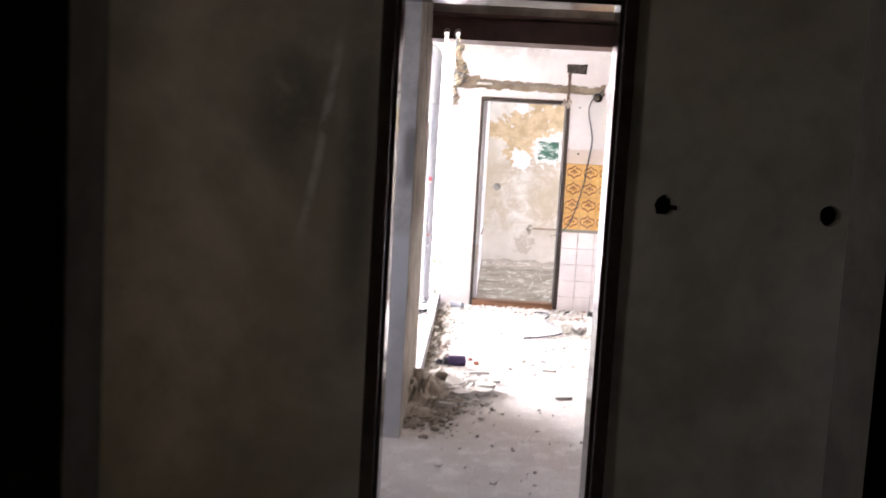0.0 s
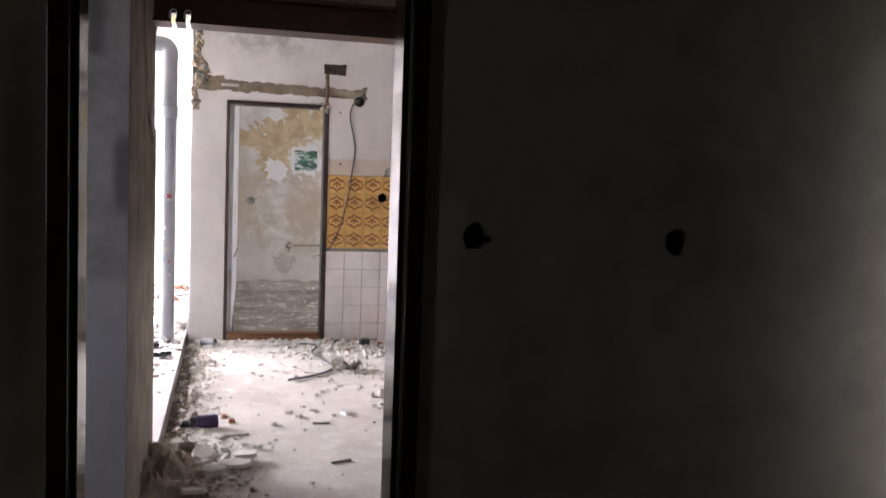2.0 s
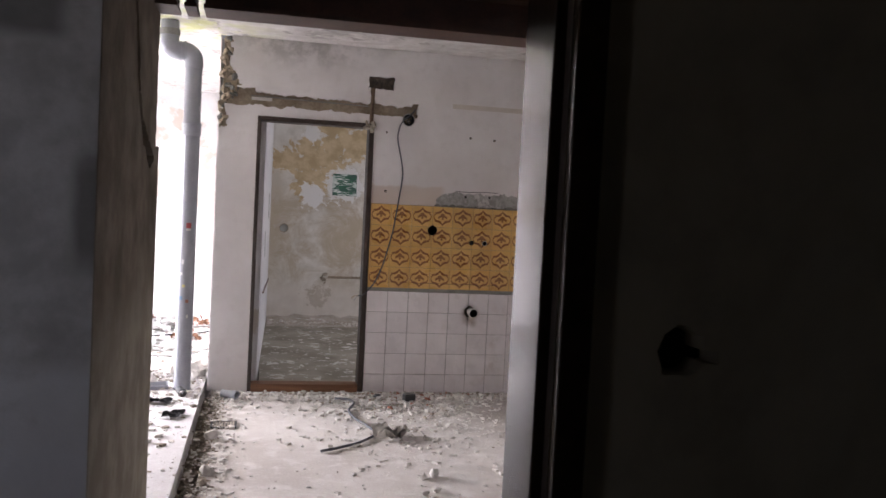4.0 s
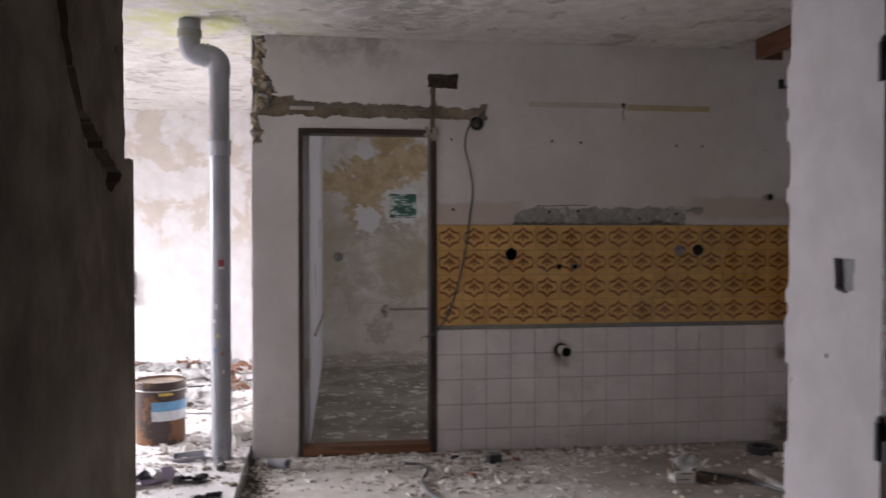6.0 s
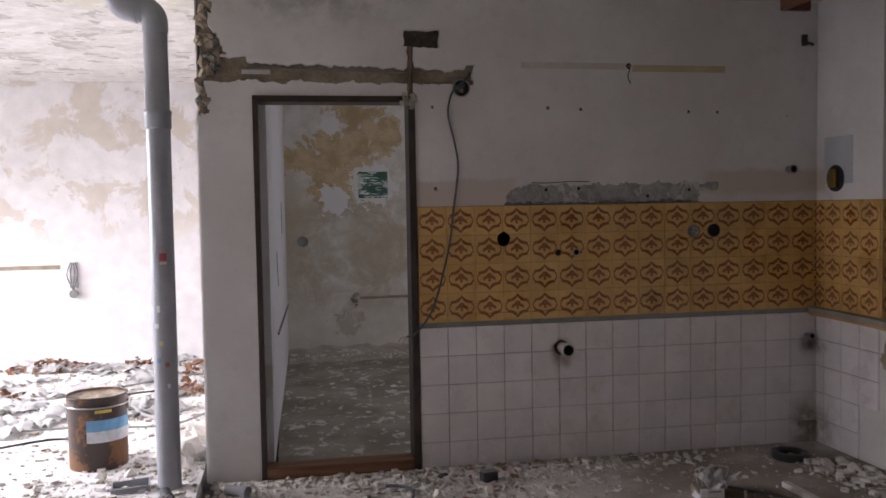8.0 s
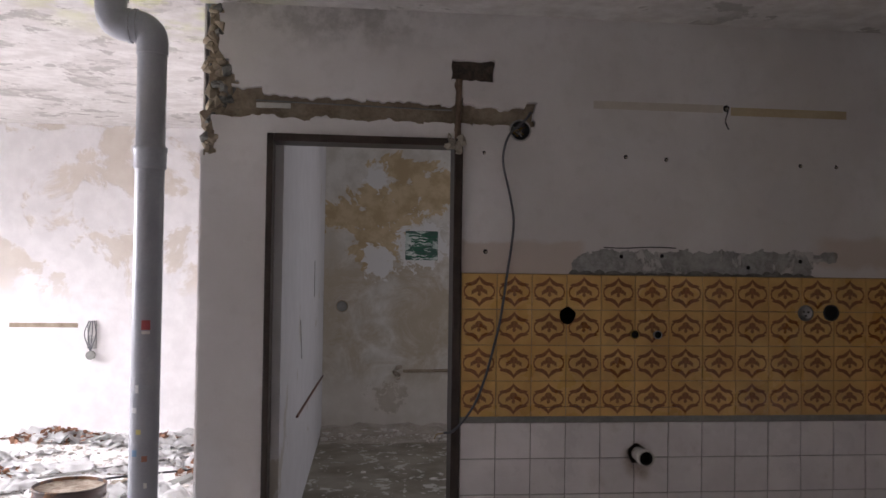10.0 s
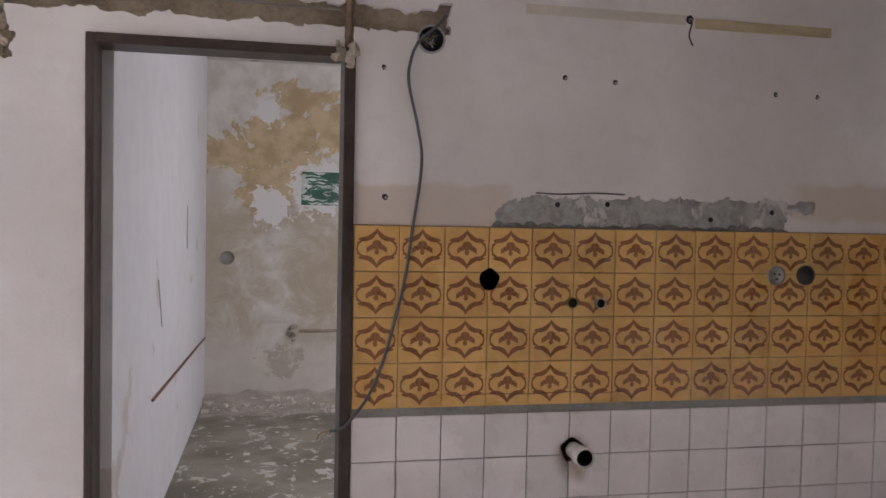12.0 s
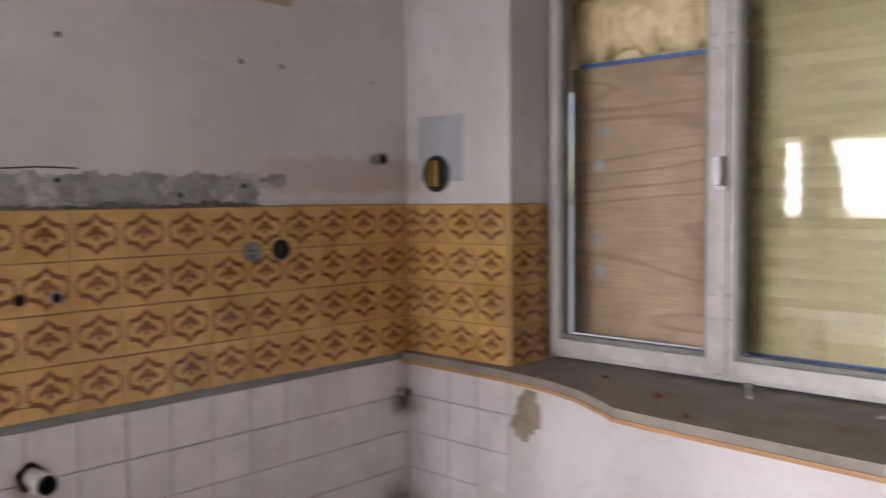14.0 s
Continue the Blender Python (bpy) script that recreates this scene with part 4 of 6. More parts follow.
def adhesive_ridge():
    """Dark combed adhesive left along the tiles' upper edge, scalloped on top."""
    rng_ = random.Random(21)
    x, bm = 1.06, bmesh.new()
    while x < 2.13:
        w = rng_.uniform(0.035, 0.09)
        h = rng_.uniform(0.008, 0.026)
        pts = [(x + w * k / 6, 1.361 + h * (0.35 + 0.65 * math.sin(math.pi * k / 6))) for k in range(7)]
        front = [bm.verts.new((px, YW + 0.0035, pz)) for px, pz in pts] + [bm.verts.new((x + w, YW + 0.0035, 1.361)), bm.verts.new((x, YW + 0.0035, 1.361))]
        back = [bm.verts.new((v.co.x, YW + 0.010, v.co.z)) for v in front]
        bm.faces.new(front)
        for i in range(len(front)):
            j = (i + 1) % len(front)
            bm.faces.new((front[i], back[i], back[j], front[j]))
        x += w * 0.97
    return bm


part("crack", tube(bmesh.new(), [(1.21, YW + 0.004, 1.478), (1.3, YW + 0.004, 1.476), (1.42, YW + 0.004, 1.482), (1.53, YW + 0.004, 1.480)], 0.0024, 5, 4), M_BOX, tiled, "dark crack along the upper edge of the cement")
for x, z in ((1.29, 1.44), (1.47, 1.445), (1.86, 1.40), (2.10, 1.43)):
    part("plug_hole", rod(bmesh.new(), (x, YW + 0.0075, z), (x, YW + 0.0095, z), 0.009, seg=10), M_BLACK, tiled, "dark plug hole in the cement")
part("adhesive_ridge", adhesive_ridge(), M_CEMENT_DARK, tiled, "dark scalloped ridge of old tile adhesive")
part("cement_strip", boxes((DW1, XR - 0.002, YW + 0.001, YW + 0.0035, 0.7355, 0.7605)), M_STRIP, tiled, "grey cement strip between tile fields")



def broken_corner(seed, count):
    """Rough stumps of brick and mortar in the broken end of the wall."""
    rng_ = random.Random(seed)
    bm = bmesh.new()
    for _ in range(count):
        z = rng_.uniform(1.86, 2.44)
        reach = 0.035 + 0.085 * math.exp(-((z - 2.12) / 0.08) ** 2) + 0.03 * math.exp(-((z - 2.35) / 0.1) ** 2)
        chunk(bm, (-0.462 + rng_.uniform(0, reach), YW + rng_.uniform(0.030, 0.042), z - 0.02), rng_.uniform(0.022, 0.048), rng_, 1.0, 2)
    return bm


tagged(part("exposed_mortar", broken_corner(31, 46), M_MORTAR, tiled, "rough broken mortar at the wall's corner"), kind="stuff")
tagged(part("exposed_brick", broken_corner(32, 14), M_CEMENT_DARK, tiled, "dark broken masonry at the wall's corner"), kind="stuff")

# pantry behind the door
def wedge():
    """The side wall runs a little askew."""
    bm = boxes((-0.47, -0.15, YW + 0.12, YB, 0, ZC))
    for v in bm.verts:
        if v.co.x > -0.2 and v.co.y > 10:
            v.co.x = -0.058
    return bm


structure("wall_pantry_west", wedge(), M_PANTRY_SIDE, "scuffed white pantry side wall", "wall")
structure("wall_pantry_north", boxes((-0.47, 3.2, YB, YB + 0.2, 0, ZC)), M_PANTRY, "pantry wall with flaking grey and ochre paint", "wall")
# out of view; its window is added for the pantry lamp
structure("wall_pantry_east", boxes((2.86, 3.2, YW + 0.12, 8.65, 0, ZC), (2.86, 3.2, 9.55, YB, 0, ZC), (2.86, 3.2, 8.65, 9.55, 0, 0.95), (2.86, 3.2, 8.65, 9.55, 2.05, ZC)), M_PANTRY_SIDE, "white pantry wall with an added unseen window for light", "wall")

# window wall of the kitchen
NY1, NY0, NZ0, NZ1 = 7.765, 5.85, 0.735, 2.36
wr = structure("wall_window", boxes((XR, 3.21, NY1, YW + 0.035, 0, ZC), (XR, 3.21, WY1, NY1, 0, NZ0 - 0.03), (XR, 3.21, WY1, NY0, NZ0 - 0.03, ZC), (XR, 3.21, NY0, NY1, NZ1, ZC)), M_KITCHEN, "white plaster kitchen wall round a deep window niche", "wall")

# pantry door frame
door2 = thing("door_2", "worn dark brown door frame without its leaf", "door frame", kind="structure")
for nm, d in (("jamb", (DW0, DW0 + 0.026, YW - 0.012, YW + 0.13, 0, DWZ)), ("jamb", (DW1 - 0.036, DW1, YW - 0.012, YW + 0.13, 0, DWZ)), ("head", (DW0 + 0.026, DW1 - 0.036, YW - 0.012, YW + 0.13, DWZ - 0.032, DWZ))):
    part(nm, boxes(d, bevel=0.005), M_FRAME_B, door2)
part("threshold", boxes((DW0 + 0.024, DW1 - 0.034, YW - 0.004, YW + 0.125, 0, 0.055), bevel=0.006), M_PLANK, door2, "red brown worn wooden threshold")

# ---- kitchen window ----
WXF = 3.10       # inner face of the window
win1 = thing("window_1", "white painted double casement window, boarded behind", "window", kind="structure")
fr = ((WXF, WXF + 0.09, NY1 - 0.035, NY1, NZ0 + 0.04, NZ1), (WXF, WXF + 0.09, NY0, NY0 + 0.035, NZ0 + 0.04, NZ1), (WXF, WXF + 0.09, NY0 + 0.035, NY1 - 0.035, NZ0 + 0.04, NZ0 + 0.075), (WXF, WXF + 0.09, NY0 + 0.035, NY1 - 0.035, NZ1 - 0.04, NZ1))
for d in fr:
    part("window_frame", boxes(d, bevel=0.004), M_WIN, win1)


def sash(y0, y1, z0, z1):
    """A casement: rails and stiles 60 mm wide, a sunk glazing bead and a pane."""
    s = part("sash", boxes((WXF - 0.022, WXF + 0.03, y0, y0 + 0.042, z0, z1), (WXF - 0.022, WXF + 0.03, y1 - 0.042, y1, z0, z1), (WXF - 0.022, WXF + 0.03, y0 + 0.042, y1 - 0.042, z0, z0 + 0.055), (WXF - 0.022, WXF + 0.03, y0 + 0.042, y1 - 0.042, z1 - 0.055, z1), bevel=0.004), M_WIN, win1)
    part("glazing_bead", boxes((WXF - 0.008, WXF + 0.028, y0 + 0.042, y0 + 0.056, z0 + 0.055, z1 - 0.055), (WXF - 0.008, WXF + 0.028, y1 - 0.056, y1 - 0.042, z0 + 0.055, z1 - 0.055), (WXF - 0.008, WXF + 0.028, y0 + 0.056, y1 - 0.056, z0 + 0.055, z0 + 0.072), (WXF - 0.008, WXF + 0.028, y0 + 0.056, y1 - 0.056, z1 - 0.072, z1 - 0.055), bevel=0.002), M_STRIP, s, "grey weathered glazing bead")
    p = part("pane", boxes((WXF + 0.008, WXF + 0.012, y0 + 0.046, y1 - 0.046, z0 + 0.06, z1 - 0.06)), M_GLASS, s)
    p.visible_shadow = False
    return s


SASH_Z = (NZ0 + 0.058, NZ1 - 0.02)
s1 = sash(7.068, NY1 - 0.018, *SASH_Z)
s2 = sash(NY0 + 0.02, 7.052, *SASH_Z)
part("middle_strip", boxes((WXF - 0.034, WXF - 0.022, 7.035, 7.078, SASH_Z[0] + 0.01, SASH_Z[1] - 0.01), bevel=0.003), M_WIN, s2)
hd = part("window_handle", boxes((WXF - 0.075, WXF - 0.034, 7.042, 7.068, 1.415, 1.51), bevel=0.004), M_METAL, win1, "dull metal window handle")
part("handle_plate", boxes((WXF - 0.040, WXF - 0.034, 7.038, 7.072, 1.40, 1.48), bevel=0.001), M_METAL, win1)
for z in (0.98, 1.06, 1.86, 1.9):
    for y in (7.085, 7.03):
        part("hinge_pin", rod(bmesh.new(), (WXF - 0.03, y, z), (WXF - 0.02, y, z), 0.006, seg=10), M_METAL, win1)

board = thing("window_board", "pine plywood board nailed over the window outside", "board")
part("sheet", boxes((3.235, 3.255, NY0 - 0.1, NY1 - 0.012, NZ0 + 0.114, 1.875), bevel=0.002), M_PLY, board)
for z in (1.10, 1.22, 1.50, 1.63):
    part("knot", rod(bmesh.new(), (3.231, 7.62 - 0.02 * math.sin(z * 40), z), (3.236, 7.62 - 0.02 * math.sin(z * 40), z), 0.024, seg=14), M_STRIP, board, "dark round knot")
part("seal", boxes((3.222, 3.236, 6.9, NY1 - 0.05, 1.873, 1.887)), M_BLUE, board, "blue sealing strip")


def foam_bead():
    bm = bmesh.new()
    rng = random.Random(4)
    for k in range(15):
        g = bmesh.ops.create_icosphere(bm, subdivisions=2, radius=1.0)
        c = Vector((3.30, 7.0 + 0.055 * k, 2.05 + rng.uniform(-0.04, 0.04)))
        for v in g["verts"]:
            p = v.co
            w = 1 + 0.45 * noise.noise(p * 2 + c * 5) + 0.2 * noise.noise(p * 5 + c * 3)
            v.co = c + Vector((p.x * 0.07, p.y * rng.uniform(0.085, 0.09), p.z * 0.13)) * w
    return bm


tagged(part("mounting_foam", foam_bead(), M_FOAM, smooth=True), "lumpy yellow mounting foam filling the gap above the board", "foam")

tagged(part("foam_backing", boxes((3.30, 3.33, NY0 - 0.1, NY1 + 0.22, 1.80, 2.46)), M_FOAM), "cream insulation board behind the foam", "board")
blind = thing("window_blind", "yellowed pleated fabric blind behind the glass", "blind")


def pleats():
    bm = bmesh.new()
    n, rows = 46, []
    for k in range(n + 1):
        z = 0.86 + (2.34 - 0.86) * k / n
        x = 3.205 + (0.006 if k % 2 else -0.006)
        rows.append([bm.verts.new((x, y, z)) for y in (NY0 + 0.03, 7.02)])
    for a, b in zip(rows, rows[1:]):
        bm.faces.new((a[0], a[1], b[1], b[0]))
    bmesh.ops.solidify(bm, geom=bm.faces[:], thickness=0.002)
    return bm


part("fabric", pleats(), M_BLIND, blind)
part("bottom_rail", boxes((3.19, 3.215, NY0 + 0.03, 7.02, 0.835, 0.862), bevel=0.003), M_BLUE, blind, "blue bottom rail")

# sill: dusty slab with a broken chipboard edge
def sill_mesh(z0, z1, grow=0.0):
    """The sill's outline: narrow at the pier, swelling out into the room past a broken step."""
    rim = [(0, 0), (2.81, 8.295), (2.805, 8.0), (2.79, 7.72), (2.76, 7.52), (2.705, 7.36), (2.625, 7.22), (2.58, 7.15), (2.565, 7.0), (2.53, 6.4), (2.50, WY1 + 0.01)]
    inner = [(WXF + 0.05, WY1 + 0.01), (WXF + 0.05, NY1 - 0.003), (XR - 0.004, NY1 - 0.003), (XR - 0.004, 8.295)]
    bm = bmesh.new()
    pts = [(x - grow, y) for x, y in rim[1:]] + inner
    lo = [bm.verts.new((x, y, z0)) for x, y in pts]
    hi = [bm.verts.new((x, y, z1)) for x, y in pts]
    bm.faces.new(hi)
    bm.faces.new(lo[::-1])
    for i in range(len(pts)):
        j = (i + 1) % len(pts)
        bm.faces.new((lo[i], lo[j], hi[j], hi[i]))
    return bm


sill = thing("window_sill", "dusty grey window sill with a broken chipboard front edge", "window sill")
part("slab", sill_mesh(NZ0 + 0.002, NZ0 + 0.030), M_SILL, sill)
part("broken_edge", sill_mesh(NZ0 - 0.012, NZ0 + 0.0015, 0.004), M_EDGE, sill, "raw orange brown chipboard edge")
for k, (x, y) in enumerate(((2.776, 7.112), (2.611, 6.931), (2.916, 7.392), (2.757, 6.559))):
    bm = bmesh.new()
    rng = random.Random(30 + k)
    chunk(bm, (x, y, NZ0 + 0.030), rng.uniform(0.022, 0.034), rng, 0.4, 2)
    tagged(part("dirt_clump", bm, M_PELMET), "dark brown clump of dirt on the sill", "dirt", "clumps on the sill")
for k, (y, r) in enumerate(((6.93, 25), (6.5, -20))):
    hk = thing("window_stay", "loose white metal window stay lying on the sill", "window stay", (WXF - 0.09, y, NZ0 + 0.034), r, "window stays")
    part("bar", boxes((-0.08, 0.08, -0.006, 0.006, 0, 0.008), bevel=0.002), M_WIN, hk)
    part("eye", rod(bmesh.new(), (0.08, 0, 0.0), (0.08, 0, 0.012), 0.012, seg=14), M_METAL, hk)

pelmet = thing("curtain_pelmet", "brown varnished wooden curtain pelmet under the ceiling", "pelmet")
part("front_board", boxes((2.46, 2.485, 5.6, 8.02, 2.335, ZC), bevel=0.003), M_PELMET, pelmet)
part("end_board", boxes((2.485, 2.62, 7.995, 8.02, 2.335, ZC), bevel=0.003), M_PELMET, pelmet)
part("top_board", boxes((2.485, 2.84, 5.6, 7.995, ZC - 0.02, ZC - 0.001)), M_PELMET, pelmet)

# ---- fittings on the tiled wall ----
def round_box(name, label, x, y, z, r, face="y", mat=M_BOX, ring=M_METAL, deep=0.03, parent=None):
    """A round flush box sunk into the wall; it opens towards -y (or -x)."""
    t = thing(name, label, "wall box", (x, y, z), 0)
    turn = pose(0, 0, 0, 90, 0, 0) if face == "y" else pose(0, 0, 0, 0, -90, 0)
    bm = bmesh.new()
    lathe(bm, ((r * 0.86, 0.002), (r * 0.86, -deep), (0.0005, -deep)), 28, turn)
    part("cup", bm, mat, t, smooth=True, recalc=False)
    bm = bmesh.new()
    lathe(bm, ((r * 0.86, -0.002), (r * 0.86, 0.004), (r, 0.004), (r, -0.004)), 28, turn)
    part("rim", bm, ring, t)
    return t


jb = round_box("junction_box", "round open junction box with loose wires", 0.842, YW + 0.004, 1.967, 0.047, ring=M_METAL)
for k in range(7):
    rng = random.Random(k)
    pts = [(rng.uniform(-0.025, 0.025), 0.025, rng.uniform(-0.025, 0.025)), (rng.uniform(-0.03, 0.03), 0.012, rng.uniform(-0.03, 0.03)), (rng.uniform(-0.03, 0.03), 0.008, rng.uniform(-0.03, 0.03)), (rng.uniform(-0.03, 0.03), 0.018, rng.uniform(-0.03, 0.03))]
    part("wire", tube(bmesh.new(), pts, 0.0016, 6, 5), (M_METAL, M_BRASS, M_CABLE)[k % 3], jb)

cable = thing("hanging_cable", "grey electric cable hanging from the junction box", "cable")
part("sheath", tube(bmesh.new(), [(0.885, YW - 0.006, 2.045), (0.86, YW - 0.014, 2.01), (0.80, YW - 0.016, 1.955), (0.775, YW - 0.012, 1.90), (0.768, YW - 0.012, 1.82), (0.80, YW - 0.012, 1.68), (0.815, YW - 0.012, 1.56), (0.79, YW - 0.014, 1.36), (0.765, YW - 0.014, 1.18), (0.738, YW - 0.014, 1.06), (0.70, YW - 0.014, 0.92), (0.65, YW - 0.016, 0.80), (0.575, YW - 0.025, 0.712), (0.53, YW - 0.03, 0.70)], 0.0052, 8, 7), M_CABLE, cable, smooth=True)
part("bare_wire", tube(bmesh.new(), [(0.53, YW - 0.03, 0.70), (0.515, YW - 0.03, 0.68), (0.505, YW - 0.028, 0.66)], 0.002, 6, 4), M_METAL, cable)
part("bare_wire", tube(bmesh.new(), [(0.53, YW - 0.03, 0.70), (0.50, YW - 0.034, 0.695), (0.49, YW - 0.03, 0.675)], 0.002, 6, 4), M_BRASS, cable)

cut = thing("wall_niche", "dark brick niche broken into the plaster", "niche", kind="structure")
part("niche_back", boxes((0.535, 0.74, YW + 0.0335, YW + 0.0345, 2.16, 2.27)), speckled("dark_niche_brick", (0.035, 0.03, 0.026), (0.14, 0.11, 0.085), 0.95, 30, 90, 0, 0.8, 0.01), cut)
M_FILLER = speckled("beige_filler", (0.30, 0.26, 0.20), (0.52, 0.47, 0.40), 0.9, 14, 70, 0, 0.6, 0.006)
M_CONDUIT = speckled("rusty_brown_conduit", (0.10, 0.060, 0.038), (0.22, 0.15, 0.10), 0.7, 20, 90, 0, 0.4, 0.003)
blob = bmesh.new()
_r = random.Random(8)
for k in range(9):
    chunk(blob, (0.565 + _r.uniform(-0.045, 0.03), YW - 0.010, 1.875 + _r.uniform(-0.025, 0.05)), _r.uniform(0.022, 0.040), _r, 0.8, 2)
tagged(part("plaster_blob", blob, M_FILLER), "beige lump of filler over the door frame corner", "filler", kind="stuff")
duct = thing("wall_conduit", "rusty brown metal conduits in the chased slot above the door", "conduit")
part("tube", rod(bmesh.new(), (0.570, YW + 0.006, 1.9), (0.584, YW + 0.008, 2.175), 0.010, seg=12), M_CONDUIT, duct)
part("tube", rod(bmesh.new(), (0.588, YW + 0.010, 1.9), (0.566, YW + 0.012, 2.175), 0.008, seg=12), M_CONDUIT, duct)
flat = thing("conduit_strip", "flat white cable conduit bared in the wall channel", "conduit")
part("strip", boxes((-0.26, -0.12, YW + 0.018, YW + 0.026, 2.03, 2.052), bevel=0.003), M_WIN, flat)
wire = thing("cable_stub", "grey wires in the wall channel", "wire")
part("wire", tube(bmesh.new(), [(-0.26, YW + 0.02, 2.06), (0.0, YW + 0.022, 2.055), (0.3, YW + 0.024, 2.05), (0.55, YW + 0.02, 2.045)], 0.004, 6, 5), M_STRIP, wire)

tape = thing("tape_strip", "yellowed adhesive strip on the plaster", "tape")
part("pale_half", boxes((1.16, 1.74, YW + 0.0035, YW + 0.0048, 2.072, 2.106)), speckled("pale_tape", (0.55, 0.50, 0.44), (0.64, 0.59, 0.52), 0.7), tape)
part("yellow_half", boxes((1.775, 2.31, YW + 0.003, YW + 0.0048, 2.062, 2.098)), speckled("yellow_tape", (0.46, 0.37, 0.22), (0.57, 0.47, 0.31), 0.6), tape)
hook = thing("wall_wire", "short bent wire sticking out of a wall hole", "wire")
part("wire", tube(bmesh.new(), [(1.755, YW + 0.01, 2.092), (1.75, YW - 0.02, 2.075), (1.735, YW - 0.03, 2.03), (1.75, YW - 0.03, 1.995)], 0.003, 6, 5), M_BOX, hook)


def spigot(name, label, x, z, r, length, droop=0.0, at_x=False, mat=M_METAL):
    """A short waste pipe end with an open collar."""
    t = thing(name, label, "pipe", (XR if at_x else x, x if at_x else YW, z), 90 if at_x else 0)
    turn = pose(0, 0, 0, 90 + droop, 0, 0)
    bm = bmesh.new()
    lathe(bm, ((r * 0.8, -0.01), (r * 0.8, length * 0.6), (r, length * 0.62), (r, length), (r * 0.84, length), (r * 0.82, length - 0.006)), 24, turn)
    part("pipe", bm, mat, t, smooth=False, recalc=False)
    bm = bmesh.new()
    lathe(bm, ((r * 0.82, length - 0.006), (r * 0.74, length * 0.4), (0.0005, length * 0.4)), 24, turn)
    part("bore", bm, M_BLACK, t, "dark open bore", recalc=False)
    return t


spigot("waste_pipe", "grey waste pipe end sticking out of white tiles", 1.365, 0.603, 0.034, 0.115, 0, mat=M_PLATED)
bm = bmesh.new()
bm.faces.new([bm.verts.new((1.360 + 0.040 * (1 + 0.10 * math.sin(3 * q) + 0.06 * math.sin(7 * q)) * math.cos(q), YW - 0.0036, 0.602 + 0.042 * (1 + 0.08 * math.sin(5 * q)) * math.sin(q))) for q in [2 * math.pi * k / 28 for k in range(28)]])
bmesh.ops.solidify(bm, geom=bm.faces[:], thickness=0.0015)
tagged(part("mortar_collar", bm, M_DIRT), "dark brown crumbling mortar round the waste pipe", "mortar")
tap = round_box("tap_hole", "round empty hole broken through an ochre tile", 1.052, YW - 0.0055, 1.187, 0.033, mat=M_BLACK, ring=M_BLACK, deep=0.0006)
bm = bmesh.new()
nib = [bm.verts.new((0.033 * (1 + 0.05 * math.sin(3 * q + 1) + 0.05 * math.sin(5 * q)) * math.cos(q), -0.0046, 0.036 * (1 + 0.05 * math.sin(4 * q + 2)) * math.sin(q))) for q in [2 * math.pi * k / 26 for k in range(26)]]
bm.faces.new(nib)
bmesh.ops.solidify(bm, geom=bm.faces[:], thickness=0.0012)
part("broken_edge", bm, M_BOX, tap)
round_box("water_valve", "small brass water connection in an ochre tile", 1.348, YW - 0.005, 1.108, 0.019, mat=M_BLACK, ring=M_BRASS, deep=0.0006)
spigot("water_stub", "small zinc water connection in an ochre tile", 1.442, 1.108, 0.018, 0.03)
sk = round_box("socket_insert", "grey round socket insert in the tiles", 2.118, YW - 0.005, 1.205, 0.035, mat=M_METAL, ring=M_STRIP, deep=0.0006)
for a, b in ((-0.01, 0.006), (0.01, 0.004), (0.0, -0.012)):
    part("screw", rod(bmesh.new(), (a, -0.001, b), (a, -0.006, b), 0.004, seg=10), M_BOX, sk)
round_box("socket_hole", "round empty black socket box in the tiles", 2.236, YW - 0.005, 1.207, 0.036, mat=M_BLACK, ring=M_BOX, deep=0.0006)
knob = spigot("gas_stub", "capped grey pipe stub above the tiles", 2.69, 1.535, 0.024, 0.05)
spigot("corner_stub", "rusty pipe stub in the tile corner", 2.80, 0.607, 0.018, 0.06)
rusty = thing("rusty_valve", "rusty pipe valve low in the corner", "valve", (2.80, YW - 0.012, 0.09))
part("body", rod(bmesh.new(), (-0.05, 0, 0.02), (0.05, 0, 0.02), 0.012, seg=12), M_DIRT, rusty)
part("stem", rod(bmesh.new(), (0.0, 0, 0.02), (0.0, -0.005, -0.08), 0.008, seg=10), M_DIRT, rusty)
sensor = thing("wall_bracket", "small dark metal bracket with a screw", "bracket", (2.78, YW - 0.001, 2.245))
part("plate", boxes((-0.015, 0.015, -0.012, 0.004, -0.03, 0.03), bevel=0.003), M_BOX, sensor)
part("arm", rod(bmesh.new(), (0, -0.01, -0.01), (0.04, -0.03, -0.03), 0.008, seg=10), M_BOX, sensor)

part("crack", tube(bmesh.new(), [(0.93, YW - 0.0028, 0.797), (1.05, YW - 0.0028, 0.802), (1.2, YW - 0.0028, 0.799), (1.34, YW - 0.0028, 0.803), (1.42, YW - 0.0028, 0.796), (1.55, YW - 0.0028, 0.800)], 0.0014, 5, 4), M_PELMET, tiled, "thin crack through the lowest ochre tiles")

# on the window wall
plate = thing("cover_plate", "pale grey cover plate on the window wall", "plate", (XR - 0.001, 8.112, 1.575))
part("plate", boxes((-0.004, 0.0, -0.118, 0.118, -0.127, 0.127), bevel=0.001), speckled("pale_grey_plate", (0.44, 0.47, 0.50), (0.54, 0.57, 0.60), 0.45), plate)
brass = round_box("brass_wall_box", "round wall box with a brass fitting", XR - 0.006, 8.13, 1.478, 0.072, face="x", mat=M_BOX, ring=M_BOX, deep=0.0006)
part("fitting", boxes((-0.03, -0.006, -0.028, 0.028, -0.05, 0.05), bevel=0.006), M_BRASS, brass)
